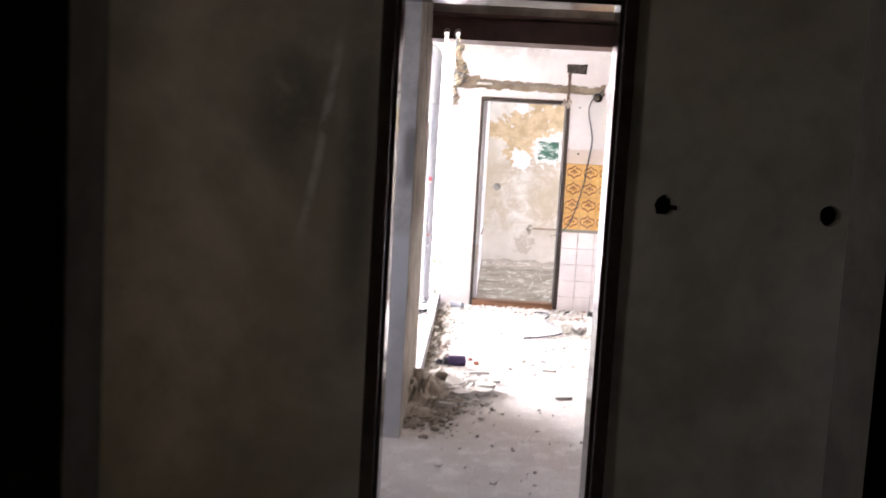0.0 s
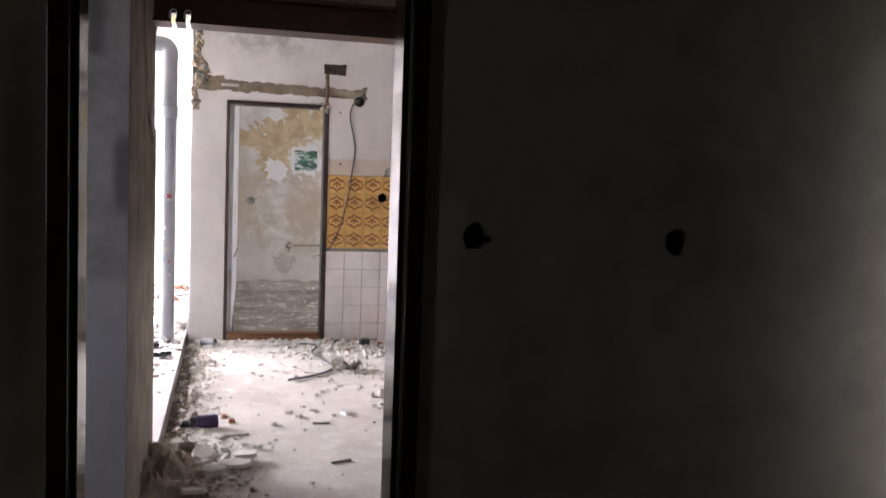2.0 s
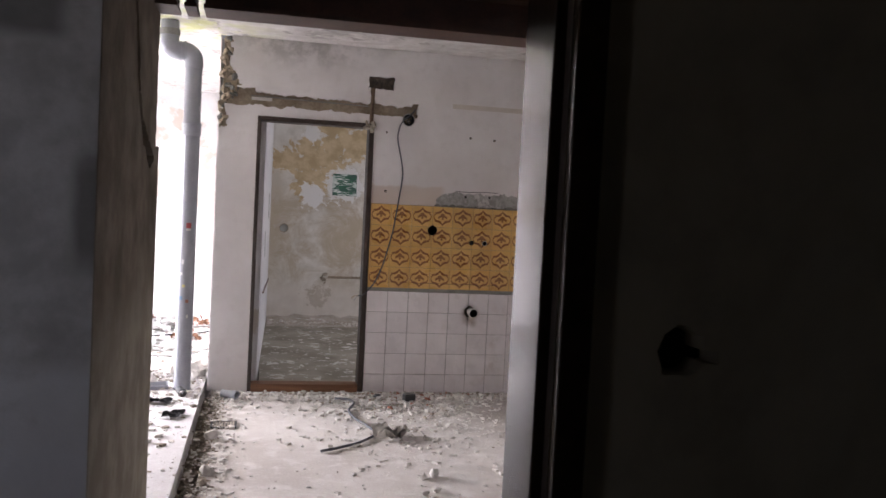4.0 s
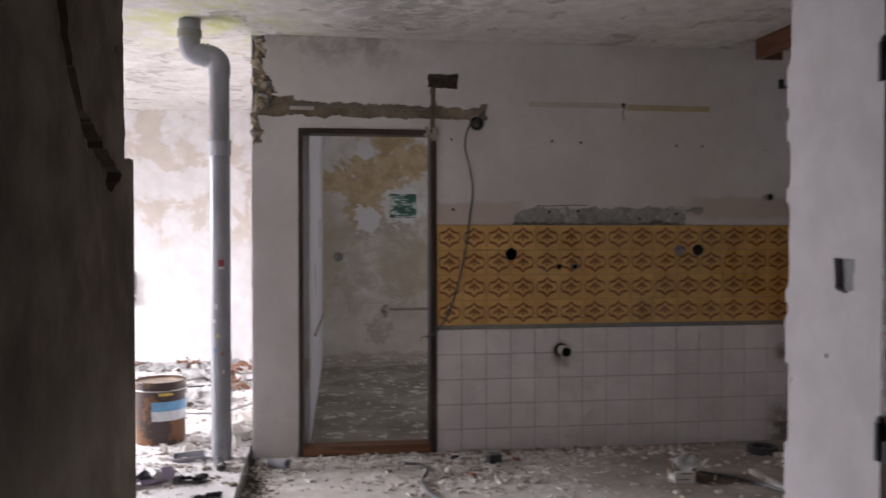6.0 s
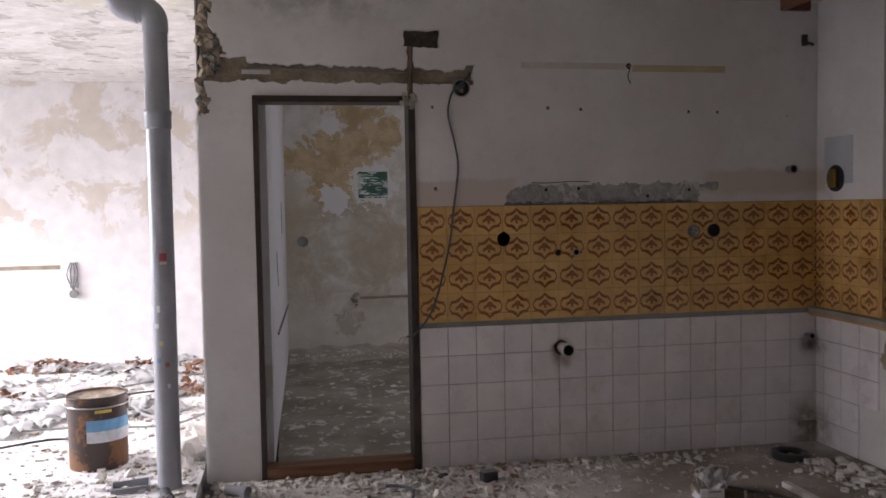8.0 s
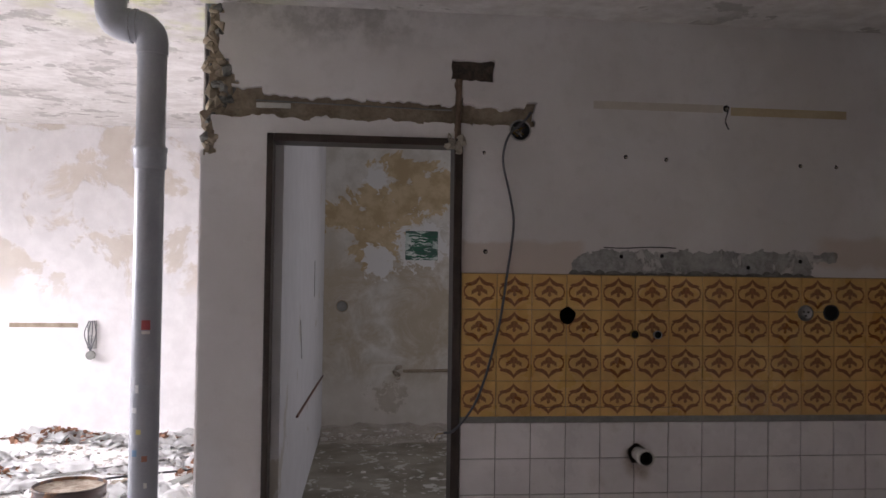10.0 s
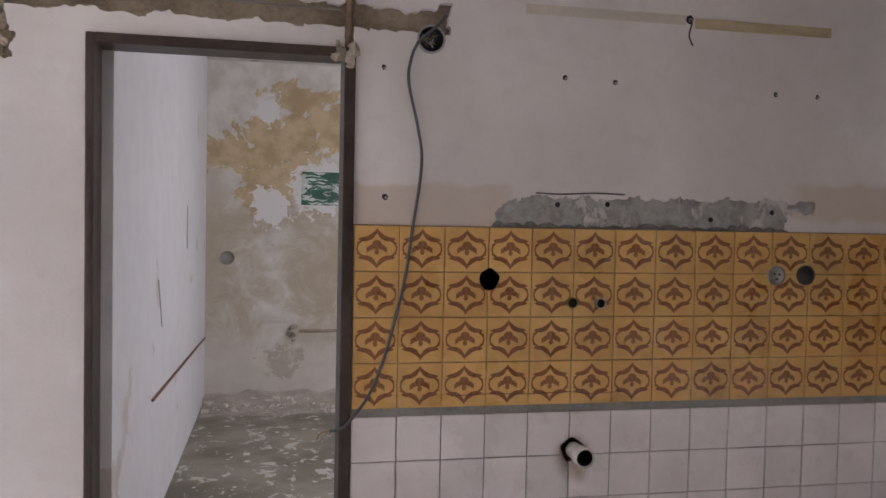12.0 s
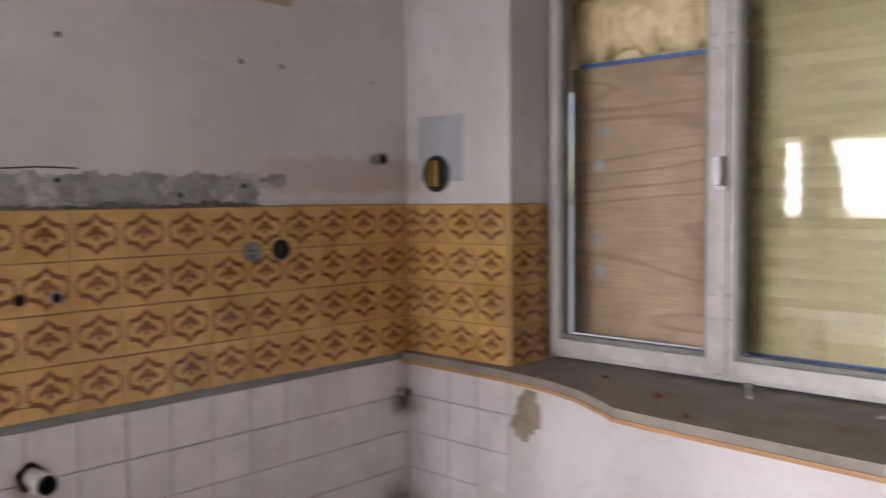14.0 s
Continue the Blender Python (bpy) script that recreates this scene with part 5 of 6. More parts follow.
scar = skin("wall_scar", lambda u, v, d: (XR - 0.003 + d, u, v), 7.58, 7.80, 0.44, 0.72, 0.01, lambda u, v: -(np.hypot((u - 7.70) / 0.055, (v - 0.60) / 0.095) - 1 + ragged(u, v, 0.35, 20, 2.0)) * 0.05, 0.002, M_MORTAR)
tagged(scar, "bare mortar scar in the white plaster below the sill", "scar")

# ---- soil pipe ----
pipe = thing("soil_pipe", "grey plastic soil pipe from floor to ceiling", "pipe", (-0.634, 8.12, 0.05))
RP = 0.055
bm = bmesh.new()
lathe(bm, ((RP, 0.0), (RP, 1.70)), 32)
low_pipe = part("lower_length", bm, M_PIPE, pipe, smooth=True)
bm = bmesh.new()
lathe(bm, ((RP, 1.69), (RP + 0.006, 1.695), (RP + 0.006, 1.755), (RP + 0.009, 1.76), (RP + 0.009, 1.775), (RP, 1.78), (RP, 2.17)), 32)
part("upper_length", bm, M_PIPE, pipe, smooth=True)


def elbow(points, r):
    bm = bmesh.new()
    return tube(bm, points, r, 28, 7)


elb = part("elbow", elbow([(0, 0, 2.13), (0, 0, 2.18), (-0.012, 0, 2.215), (-0.045, 0, 2.238), (-0.08, 0, 2.24)], RP + 0.004), M_PIPE, pipe, smooth=True)
part("upper_elbow", elbow([(-0.065, 0, 2.24), (-0.105, 0, 2.24), (-0.142, 0, 2.258), (-0.157, 0, 2.295), (-0.158, 0, 2.36), (-0.158, 0, 2.43)], RP + 0.004), M_PIPE, pipe, smooth=True)
for x in (-0.06, -0.085):
    part("socket_ring", rod(bmesh.new(), (x - 0.006, 0, 2.24), (x + 0.006, 0, 2.24), RP + 0.011, seg=32), M_PIPE, elb, smooth=False)
part("collar", rod(bmesh.new(), (-0.158, 0, 2.335), (-0.158, 0, 2.375), RP + 0.010, seg=32), M_STRIP, pipe, "dark grey collar at the ceiling")
for z, a, w, h, col in ((1.10, -80, 0.032, 0.036, (0.34, 0.06, 0.06)), (1.072, -80, 0.03, 0.012, (0.6, 0.58, 0.55)), (0.78, -120, 0.02, 0.02, (0.6, 0.6, 0.6)), (0.70, -100, 0.018, 0.018, (0.62, 0.55, 0.2)), (0.62, -115, 0.02, 0.024, (0.16, 0.28, 0.42)), (0.60, -75, 0.02, 0.022, (0.36, 0.15, 0.10)), (0.86, -110, 0.014, 0.03, (0.7, 0.7, 0.7)), (0.50, -70, 0.012, 0.02, (0.65, 0.65, 0.6))):
    bm = bmesh.new()
    rows = []
    for k in range(5):
        q = radians(a) + (k / 4 - 0.5) * w / RP
        rows.append([bm.verts.new(((RP + 0.0012) * math.cos(q), (RP + 0.0012) * math.sin(q), z + s * h / 2)) for s in (-1, 1)])
    for p, q in zip(rows, rows[1:]):
        bm.faces.new((p[0], q[0], q[1], p[1]))
    part("sticker", bm, plain("sticker_paint", col, 0.5), low_pipe, "small faded sticker", recalc=False)

# ---- bucket ----
bucket = thing("paint_bucket", "rusty brown metal paint drum with a blue and white label", "bucket", (-1.045, 8.60, 0.055), -100)
RB = 0.148
M_DRUM = rusty_paint("brown_drum_paint", (0.040, 0.021, 0.015), (0.24, 0.115, 0.05), 0.50, 0.4)
bm = bmesh.new()
lathe(bm, ((0.0005, 0.004), (RB * 0.93, 0.004), (RB * 0.95, 0.0), (RB * 0.965, 0.008), (RB * 0.98, 0.30), (RB, 0.31), (RB + 0.004, 0.318), (RB, 0.326), (RB, 0.365), (RB + 0.005, 0.372), (RB - 0.004, 0.376), (RB - 0.006, 0.32)), 48)
drum = part("drum", bm, M_DRUM, bucket, smooth=True)
bm = bmesh.new()
lathe(bm, ((RB - 0.005, 0.362), (0.07, 0.352), (0.0005, 0.358)), 40)
part("crust", bm, speckled("dried_ochre_crust", (0.16, 0.10, 0.06), (0.60, 0.52, 0.42), 0.9, 12, 60, 0, 0.9, 0.01), drum, "dried ochre and white paint crust")
for lo, hi, col, nm in ((0.205, 0.262, (0.16, 0.38, 0.62), "label_band"), (0.148, 0.205, (0.66, 0.68, 0.70), "label_band"), (0.297, 0.317, (0.62, 0.46, 0.06), "tag")):
    bm = bmesh.new()
    rows = []
    for k in range(13):
        q = radians(32 if nm == "tag" else 50) + (k / 12 - 0.5) * (0.55 if nm == "tag" else 1.75)
        rows.append([bm.verts.new(((RB + 0.001) * math.cos(q), (RB + 0.001) * math.sin(q), z)) for z in (lo, hi)])
    for p, q in zip(rows, rows[1:]):
        bm.faces.new((p[0], q[0], q[1], p[1]))
    part(nm, bm, speckled("label_print", tuple(c * 0.7 for c in col), col, 0.5, 25, 90, vec="object"), drum, "small yellow tag" if nm == "tag" else "scuffed blue and white label band", recalc=False)
part("bail_handle", tube(bmesh.new(), [(RB * math.cos(radians(a)) * 1.05, RB * math.sin(radians(a)) * 1.05, 0.325) for a in range(-100, 101, 20)], 0.004, 8, 3), M_METAL, bucket)
for a in (-100, 100):
    part("ear", boxes((RB * math.cos(radians(a)) - 0.012, RB * math.cos(radians(a)) + 0.012, RB * math.sin(radians(a)) * 1.03 - 0.006, RB * math.sin(radians(a)) * 1.03 + 0.006, 0.29, 0.34), bevel=0.003), M_METAL, bucket)

# dowel holes in the plaster
for x, z, r in ((0.688, 1.869, 0.009), (1.305, 1.868, 0.010), (1.485, 1.862, 0.010), (2.098, 1.851, 0.010), (2.265, 1.85, 0.010), (1.755, 2.092, 0.016), (0.70, 1.452, 0.011), (2.68, 1.83, 0.007)):
    t = thing("wall_plug", "dark empty screw hole with a brown plug in the plaster", "screw hole", (x, YW + 0.006, z), group="screw holes over the tiles")
    part("bore", rod(bmesh.new(), (0, 0.003, 0), (0, 0.02, 0), r * 1.15, seg=12), M_BLACK, t)
    part("plug", rod(bmesh.new(), (0.003, -0.002, -0.002), (0.003, 0.01, -0.002), r * 0.45, seg=10), M_DIRT, t)

# ---- pantry details ----
def printed_sheet():
    """Pale paper under dark green blotched print."""
    n = Nodes("green_printed_paper", 0.8)
    print_, tone = n.noise(9, 6, 0.7, stretch=(0.6, 1, 1.5), distort=0.8), n.noise(16, 4)
    col = n.mix(n.ramp(tone, 0.35, 0.65), (0.45, 0.54, 0.49), (0.66, 0.70, 0.66))
    return n.done(n.mix(n.ramp(print_, 0.46, 0.52), col, n.mix(tone, (0.02, 0.06, 0.045), (0.09, 0.18, 0.14))))


poster = thing("wall_poster", "torn dark green printed sheet on the pantry wall", "poster", (0.74, YB - 0.002, 1.57))
part("sheet", boxes((-0.135, 0.135, -0.002, 0.0, -0.12, 0.12)), printed_sheet(), poster)
rng = random.Random(3)
M_INK = speckled("dark_green_ink", (0.02, 0.09, 0.055), (0.06, 0.20, 0.12), 0.8, 30, 90)
for k in range(9):
    z = 0.10 - 0.024 * k
    a, b = rng.uniform(-0.125, -0.05), rng.uniform(0.0, 0.125)
    bm = bmesh.new()
    tube(bm, [(a + (b - a) * q / 5, -0.003, z + rng.uniform(-0.008, 0.008)) for q in range(6)], rng.uniform(0.003, 0.007), 6, 3)
    for v in bm.verts:
        v.co.y = -0.002 + (v.co.y + 0.003) * 0.1 - 0.0008
    part("ink_bar", bm, M_INK, poster)
rose = round_box("wall_outlet", "round bare outlet hole in the pantry wall", 0.092, YB - 0.003, 1.062, 0.05, mat=M_STRIP, ring=M_MORTAR, deep=0.002)
bm = bmesh.new()
rng = random.Random(5)
for k in range(7):
    chunk(bm, (0.553 + rng.uniform(-0.04, 0.04), YB - 0.012, 0.52 + rng.uniform(-0.06, 0.06)), rng.uniform(0.02, 0.035), rng, 0.9)
tagged(part("torn_socket", bm, M_DIRT), "torn out dark socket with crumbled plaster", "socket")
line = thing("surface_pipe", "thin pipe line along the pantry wall", "pipe")
part("pipe", tube(bmesh.new(), [(0.60, YB - 0.01, 0.535), (1.2, YB - 0.01, 0.54), (2.7, YB - 0.01, 0.545)], 0.012, 8, 3), M_MORTAR, line)


def side_x(y):
    """Face of the askew pantry side wall."""
    return -0.15 + (y - YW - 0.12) / (YB - YW - 0.12) * 0.092


rodt = thing("leaning_rod", "thin brown rod fixed to the pantry side wall", "rod")
part("rod", rod(bmesh.new(), (side_x(9.27) + 0.006, 9.27, 0.60), (side_x(11.8) + 0.008, 11.8, 0.50), 0.007, seg=8), M_PELMET, rodt)
for y, z0, z1, dy in ((10.6, 1.18, 1.42, 0.0), (9.45, 0.87, 1.09, 0.12)):
    t = thing("wall_slot", "dark narrow scratch line on the white side wall", "slot", group="scratches on the side wall")
    part("slot", rod(bmesh.new(), (side_x(y) + 0.001, y, z1), (side_x(y + dy) + 0.001, y + dy, z0), 0.0035, seg=6), M_STRIP, t)

# ---- living room details ----
hang = thing("dangling_outlet", "torn outlet dangling on wires from the far wall", "outlet", (-1.87, YB - 0.01, 0.73))
part("scar", boxes((-0.035, 0.035, -0.004, 0.009, -0.02, 0.20), bevel=0.003), M_CEMENT, hang)
for k in range(4):
    part("wire", tube(bmesh.new(), [(-0.02 + 0.012 * k, -0.006, 0.20), (-0.05 + 0.03 * k, -0.03, 0.10), (-0.02 + 0.01 * k, -0.025, 0.0), (0.0, -0.02, -0.05)], 0.004, 6, 5), M_CABLE, hang)
part("outlet", rod(bmesh.new(), (0, -0.04, -0.07), (0, -0.005, -0.07), 0.035, seg=18), M_STRIP, hang)
slot = thing("wall_chase", "horizontal chase broken into the far wall", "chase")
part("chase", boxes((-2.5, -1.98, YB - 0.004, YB + 0.01, 0.875, 0.91), bevel=0.003), M_MORTAR, slot)

# ---- rubble and litter ----
M_PAPER = speckled("white_plastic_and_paper", (0.66, 0.65, 0.63), (0.82, 0.81, 0.80), 0.7, 5, 60, 0, 0.3, 0.004)
M_LEAF = speckled("dry_brown_leaves", (0.17, 0.080, 0.045), (0.35, 0.19, 0.12), 0.9, 25, 90)
M_PURPLE = plain("dark_purple_plastic", (0.05, 0.03, 0.09), 0.45)
M_LILAC = plain("lilac_plastic", (0.52, 0.44, 0.62), 0.4)


def crumple(w, h, rng, amp, n=9):
    """A crumpled sheet lying on z = 0."""
    bm = bmesh.new()
    o = Vector((rng.uniform(0, 50), rng.uniform(0, 50), 0))
    grid = []
    for i in range(n + 1):
        row = []
        for j in range(n + 1):
            x, y = (i / n - 0.5) * w, (j / n - 0.5) * h
            q = Vector((x * 9, y * 9, 0)) + o
            z = amp * abs(noise.noise(q)) * 1.6 + amp * 0.5 * abs(noise.noise(q * 2.7))
            row.append(bm.verts.new((x + 0.08 * w * noise.noise(q * 1.3 + Vector((9, 0, 0))), y + 0.08 * h * noise.noise(q * 1.3 + Vector((0, 9, 4))), z + 0.002)))
        grid.append(row)
    for i in range(n):
        for j in range(n):
            bm.faces.new((grid[i][j], grid[i + 1][j], grid[i + 1][j + 1], grid[i][j + 1]))
    bmesh.ops.solidify(bm, geom=bm.faces[:], thickness=0.0015)
    return bm


def scatter(name, label, n, area, sizes, mat, seed, z=0.0, flat=0.6, weight=None):
    """Crumbs too many to count, in one mesh."""
    rng = random.Random(seed)
    verts, faces = [], []
    base = bmesh.new()
    bmesh.ops.create_cube(base, size=1.3)
    bv = [v.co.copy() for v in base.verts]
    bf = [[v.index for v in f.verts] for f in base.faces]
    base.free()
    made = 0
    while made < n:
        x, y = rng.uniform(area[0], area[1]), rng.uniform(area[2], area[3])
        if weight and rng.random() > weight(x, y):
            continue
        s = sizes[0] * (sizes[1] / sizes[0]) ** (rng.random() ** 3.0)
        sx, sy, sz = s * rng.uniform(0.6, 1.3), s * rng.uniform(0.5, 1.0), s * flat * rng.uniform(0.4, 1.0)
        a = rng.uniform(0, 6.3)
        ca, sa = math.cos(a), math.sin(a)
        o = len(verts)
        for p in bv:
            k = rng.uniform(0.62, 1.2)
            px, py, pz = p.x * k * sx, p.y * k * sy, max(-0.6, min(0.7, p.z * k)) * sz
            verts.append((x + ca * px - sa * py, y + sa * px + ca * py, z + pz + 0.5 * sz))
        faces += [[o + i for i in f] for f in bf]
        made += 1
    return tagged(mesh_part(name, verts, faces, mat), label, "rubble", kind="stuff")


def blobs(*spots):
    def w(x, y):
        return min(1.0, sum(k * math.exp(-((x - a) / r) ** 2 - ((y - b) / s) ** 2) for a, b, r, s, k in spots))
    return w


KITCHEN = blobs((0.7, 8.08, 0.6, 0.2, 1.0), (0.75, 7.75, 0.5, 0.3, 0.45), (0.6, 7.1, 0.35, 0.3, 0.35), (1.5, 8.05, 0.7, 0.2, 0.22), (1.4, 7.5, 0.8, 0.5, 0.09), (-0.3, 8.1, 0.2, 0.3, 0.8), (-0.36, 6.6, 0.10, 1.2, 0.6), (0.0, 5.8, 0.3, 0.5, 0.04), (-0.3, 5.1, 0.16, 0.4, 0.5), (1.3, 6.6, 0.9, 0.8, 0.10), (2.55, 7.9, 0.3, 0.3, 0.10), (0.3, 4.3, 0.5, 0.6, 0.03))
scatter("plaster_crumbs", "pale plaster crumbs strewn over the kitchen floor", 9000, (-0.5, 2.85, 3.6, 8.28), (0.002, 0.026), M_RUBBLE, 1, 0.0, 0.6, KITCHEN)
scatter("dark_crumbs", "brown dirt crumbs strewn over the kitchen floor", 1800, (-0.5, 2.85, 3.6, 8.28), (0.0018, 0.013), M_DIRT, 2, 0.0, 0.5, KITCHEN)
scatter("trench_dirt", "brown dirt heaped along the raised floor edge", 2600, (-0.5, -0.415, 5.4, 8.28), (0.005, 0.028), M_DIRT, 3, -0.07, 0.9, None)
scatter("trench_edge_dirt", "brown dirt spilt along the trench", 900, (-0.41, -0.3, 5.4, 8.28), (0.003, 0.02), M_DIRT, 13, 0.0, 0.5, lambda x, y: max(0.0, 1.0 - (x + 0.41) / 0.08))
WALL_FOOT = blobs((0.85, 8.24, 0.75, 0.09, 1.0), (0.55, 8.02, 0.22, 0.16, 0.55), (-0.36, 8.15, 0.08, 0.16, 1.0), (0.15, 8.22, 0.5, 0.06, 0.6), (0.75, 7.8, 0.3, 0.2, 0.25), (1.9, 8.24, 0.6, 0.06, 0.15))
scatter("wall_foot_rubble", "pale plaster rubble heaped along the wall foot", 2200, (-0.44, 2.6, 7.4, 8.28), (0.004, 0.028), M_RUBBLE, 14, 0.0, 0.75, WALL_FOOT)
scatter("wall_foot_dirt", "brown dirt crumbs heaped along the wall foot", 1000, (-0.44, 2.6, 7.4, 8.28), (0.004, 0.026), M_DIRT, 15, 0.0, 0.7, WALL_FOOT)
scatter("wall_foot_grit", "reddish brick grit along the wall foot", 160, (0.6, 1.4, 7.9, 8.28), (0.004, 0.022), M_BRICK, 16, 0.0, 0.7, WALL_FOOT)
scatter("pile_dirt", "brown dirt and dust at the foot of the pier", 1500, (-0.53, 0.0, 4.2, 5.6), (0.003, 0.026), M_DIRT, 4, 0.006, 0.6, blobs((-0.42, 4.9, 0.14, 0.42, 1.0)))
scatter("pile_rubble", "pale plaster rubble heaped at the foot of the pier", 420, (-0.5, 0.1, 4.4, 5.7), (0.006, 0.04), M_RUBBLE, 5, 0.006, 0.6, blobs((-0.32, 5.12, 0.15, 0.26, 1.0)))
scatter("corner_rubble", "broken plaster heaped in the kitchen corner", 480, (2.3, 2.85, 7.2, 8.2), (0.008, 0.042), M_RUBBLE, 6, 0.0, 0.7, blobs((2.66, 7.66, 0.09, 0.19, 1.0)))
scatter("corner_dirt", "brown dirt and brick grit in the kitchen corner", 500, (2.3, 2.85, 7.2, 8.2), (0.006, 0.035), M_DIRT, 26, 0.0, 0.6, blobs((2.66, 7.66, 0.11, 0.22, 1.0)))
LIV = blobs((-0.8, 8.2, 0.5, 0.6, 1.0), (-1.6, 10.6, 1.6, 1.6, 0.7), (-0.65, 8.9, 0.2, 0.7, 1.0), (-1.2, 6.8, 0.8, 1.5, 0.3))
scatter("living_crumbs", "white plaster crumbs and litter over the living room floor", 9000, (-4.0, -0.5, 5.5, 11.8), (0.003, 0.032), M_RUBBLE, 7, 0.055, 0.6, LIV)
scatter("living_dark_crumbs", "dark scraps over the living room floor", 2400, (-4.0, -0.5, 5.5, 11.8), (0.004, 0.04), M_DIRT, 8, 0.055, 0.4, LIV)
scatter("pantry_chips", "pale paint chips over the pantry floor", 420, (-0.05, 1.6, 8.5, 11.8), (0.006, 0.035), M_RUBBLE, 9, 0.045, 0.12)


def leaf_heap(seed, cx, cy, rx, ry, n):
    rng = random.Random(seed)
    bm = bmesh.new()
    for k in range(n):
        a, d = rng.uniform(0, 6.3), rng.random() ** 0.7
        m = Matrix.Translation((cx + rx * d * math.cos(a), cy + ry * d * math.sin(a), 0.06 + 0.10 * (1 - d) * rng.random())) @ Euler((rng.uniform(-0.9, 0.9), rng.uniform(-0.9, 0.9), rng.uniform(0, 6.3))).to_matrix().to_4x4()
        w, h = rng.uniform(0.014, 0.028), rng.uniform(0.022, 0.045)
        vs = [bm.verts.new(m @ Vector(p)) for p in ((0, -h, 0), (w, -h * 0.2, 0.01), (w * 0.6, h * 0.6, 0.004), (0, h, 0.012), (-w * 0.6, h * 0.6, 0.004), (-w, -h * 0.2, 0.01), (0, 0, -0.004))]
        for i in range(6):
            bm.faces.new((vs[i], vs[(i + 1) % 6], vs[6]))
    return tagged(part("dry_leaves", bm, M_LEAF, recalc=False), "heap of dry brown leaves by the far wall", "leaves", kind="stuff")


for k, (a, b, c, d, n) in enumerate(((-2.0, 11.5, 0.45, 0.22, 100), (-1.3, 11.35, 0.26, 0.2, 60), (-0.75, 11.2, 0.2, 0.25, 60), (-2.1, 10.4, 0.26, 0.18, 40), (-0.8, 10.3, 0.16, 0.16, 26))):
    leaf_heap(k, a, b, c, d, n)

rng = random.Random(21)
for k in range(60):
    x, y = rng.uniform(-3.2, -0.65), rng.uniform(9.3, 11.7)
    w = rng.uniform(0.14, 0.46)
    ob = tagged(part("plastic_sheet", crumple(w, w * rng.uniform(0.5, 1.0), rng, rng.uniform(0.025, 0.075), 12), M_PAPER, smooth=True), "crumpled white plastic sheet on the living room floor", "sheet", "crumpled sheets")
    ob.matrix_basis = pose(x, y, 0.056, 0, 0, rng.uniform(0, 360))
for k, pts in enumerate(([(-1.75, 10.2, 0.075), (-1.3, 10.45, 0.09), (-0.9, 10.75, 0.085), (-0.55, 11.0, 0.08)], [(-1.7, 9.9, 0.075), (-1.2, 10.2, 0.085), (-0.8, 10.4, 0.08), (-0.52, 10.7, 0.08)], [(-1.9, 9.35, 0.07), (-1.3, 9.35, 0.075), (-0.8, 9.3, 0.07), (-0.55, 9.6, 0.08)], [(-1.8, 8.9, 0.07), (-1.4, 9.1, 0.075), (-1.2, 9.0, 0.07)])):
    t = thing("floor_cable", "dark cable lying across the littered floor", "cable", group="cables on the living room floor")
    part("sheath", tube(bmesh.new(), pts, 0.007, 7, 7), M_BOX if k % 2 else M_STRIP, t)

# dirt heap against the pier
def heap(x0, x1, y0, y1, h, mid, spread, n=26):
    bm = bmesh.new()
    rows = []
    for i in range(n + 1):
        row = []
        for j in range(n + 1):
            x, y = x0 + (x1 - x0) * i / n, y0 + (y1 - y0) * j / n
            q = Vector((x * 11, y * 11, 3.0))
            z = h * math.exp(-((x - mid[0]) / spread[0]) ** 2 - ((y - mid[1]) / spread[1]) ** 2) * (0.8 + 0.9 * noise.noise(q) + 0.5 * noise.noise(q * 3))
            row.append(bm.verts.new((x, y, z - 0.006)))
        rows.append(row)
    for i in range(n):
        for j in range(n):
            bm.faces.new((rows[i][j], rows[i + 1][j], rows[i + 1][j + 1], rows[i][j + 1]))
    return bm


tagged(part("dirt_heap", heap(-0.526, 0.0, 4.3, 5.6, 0.12, (-0.525, 4.98), (0.19, 0.36)), M_DIRT), "low heap of brown dirt against the pier", "dirt heap", kind="stuff")
dust = part("wall_foot_dust", heap(-0.06, 2.6, 11.2, YB, 0.075, (0.6, 11.92), (3.0, 0.34)), speckled("grey_brown_dust", (0.33, 0.295, 0.245), (0.52, 0.48, 0.42), 0.95, 8, 60, 0, 0.6, 0.008))
dust.location.z = 0.048
tagged(dust, "pale plaster dust fallen along the foot of the pantry wall", "dust", kind="stuff")
scatter("pantry_rubble", "plaster crumbs along the foot of the pantry wall", 500, (-0.05, 1.6, 11.2, 11.8), (0.006, 0.04), M_RUBBLE, 29, 0.06, 0.6, lambda x, y: max(0.0, (y - 11.2) / 0.6))
board2 = thing("grey_plank", "weathered grey plank lying in the litter", "plank", (-0.90, 10.02, 0.062), 67)
part("board", boxes((-0.5, 0.5, -0.035, 0.035, 0, 0.022), bevel=0.003), M_STRIP, board2)

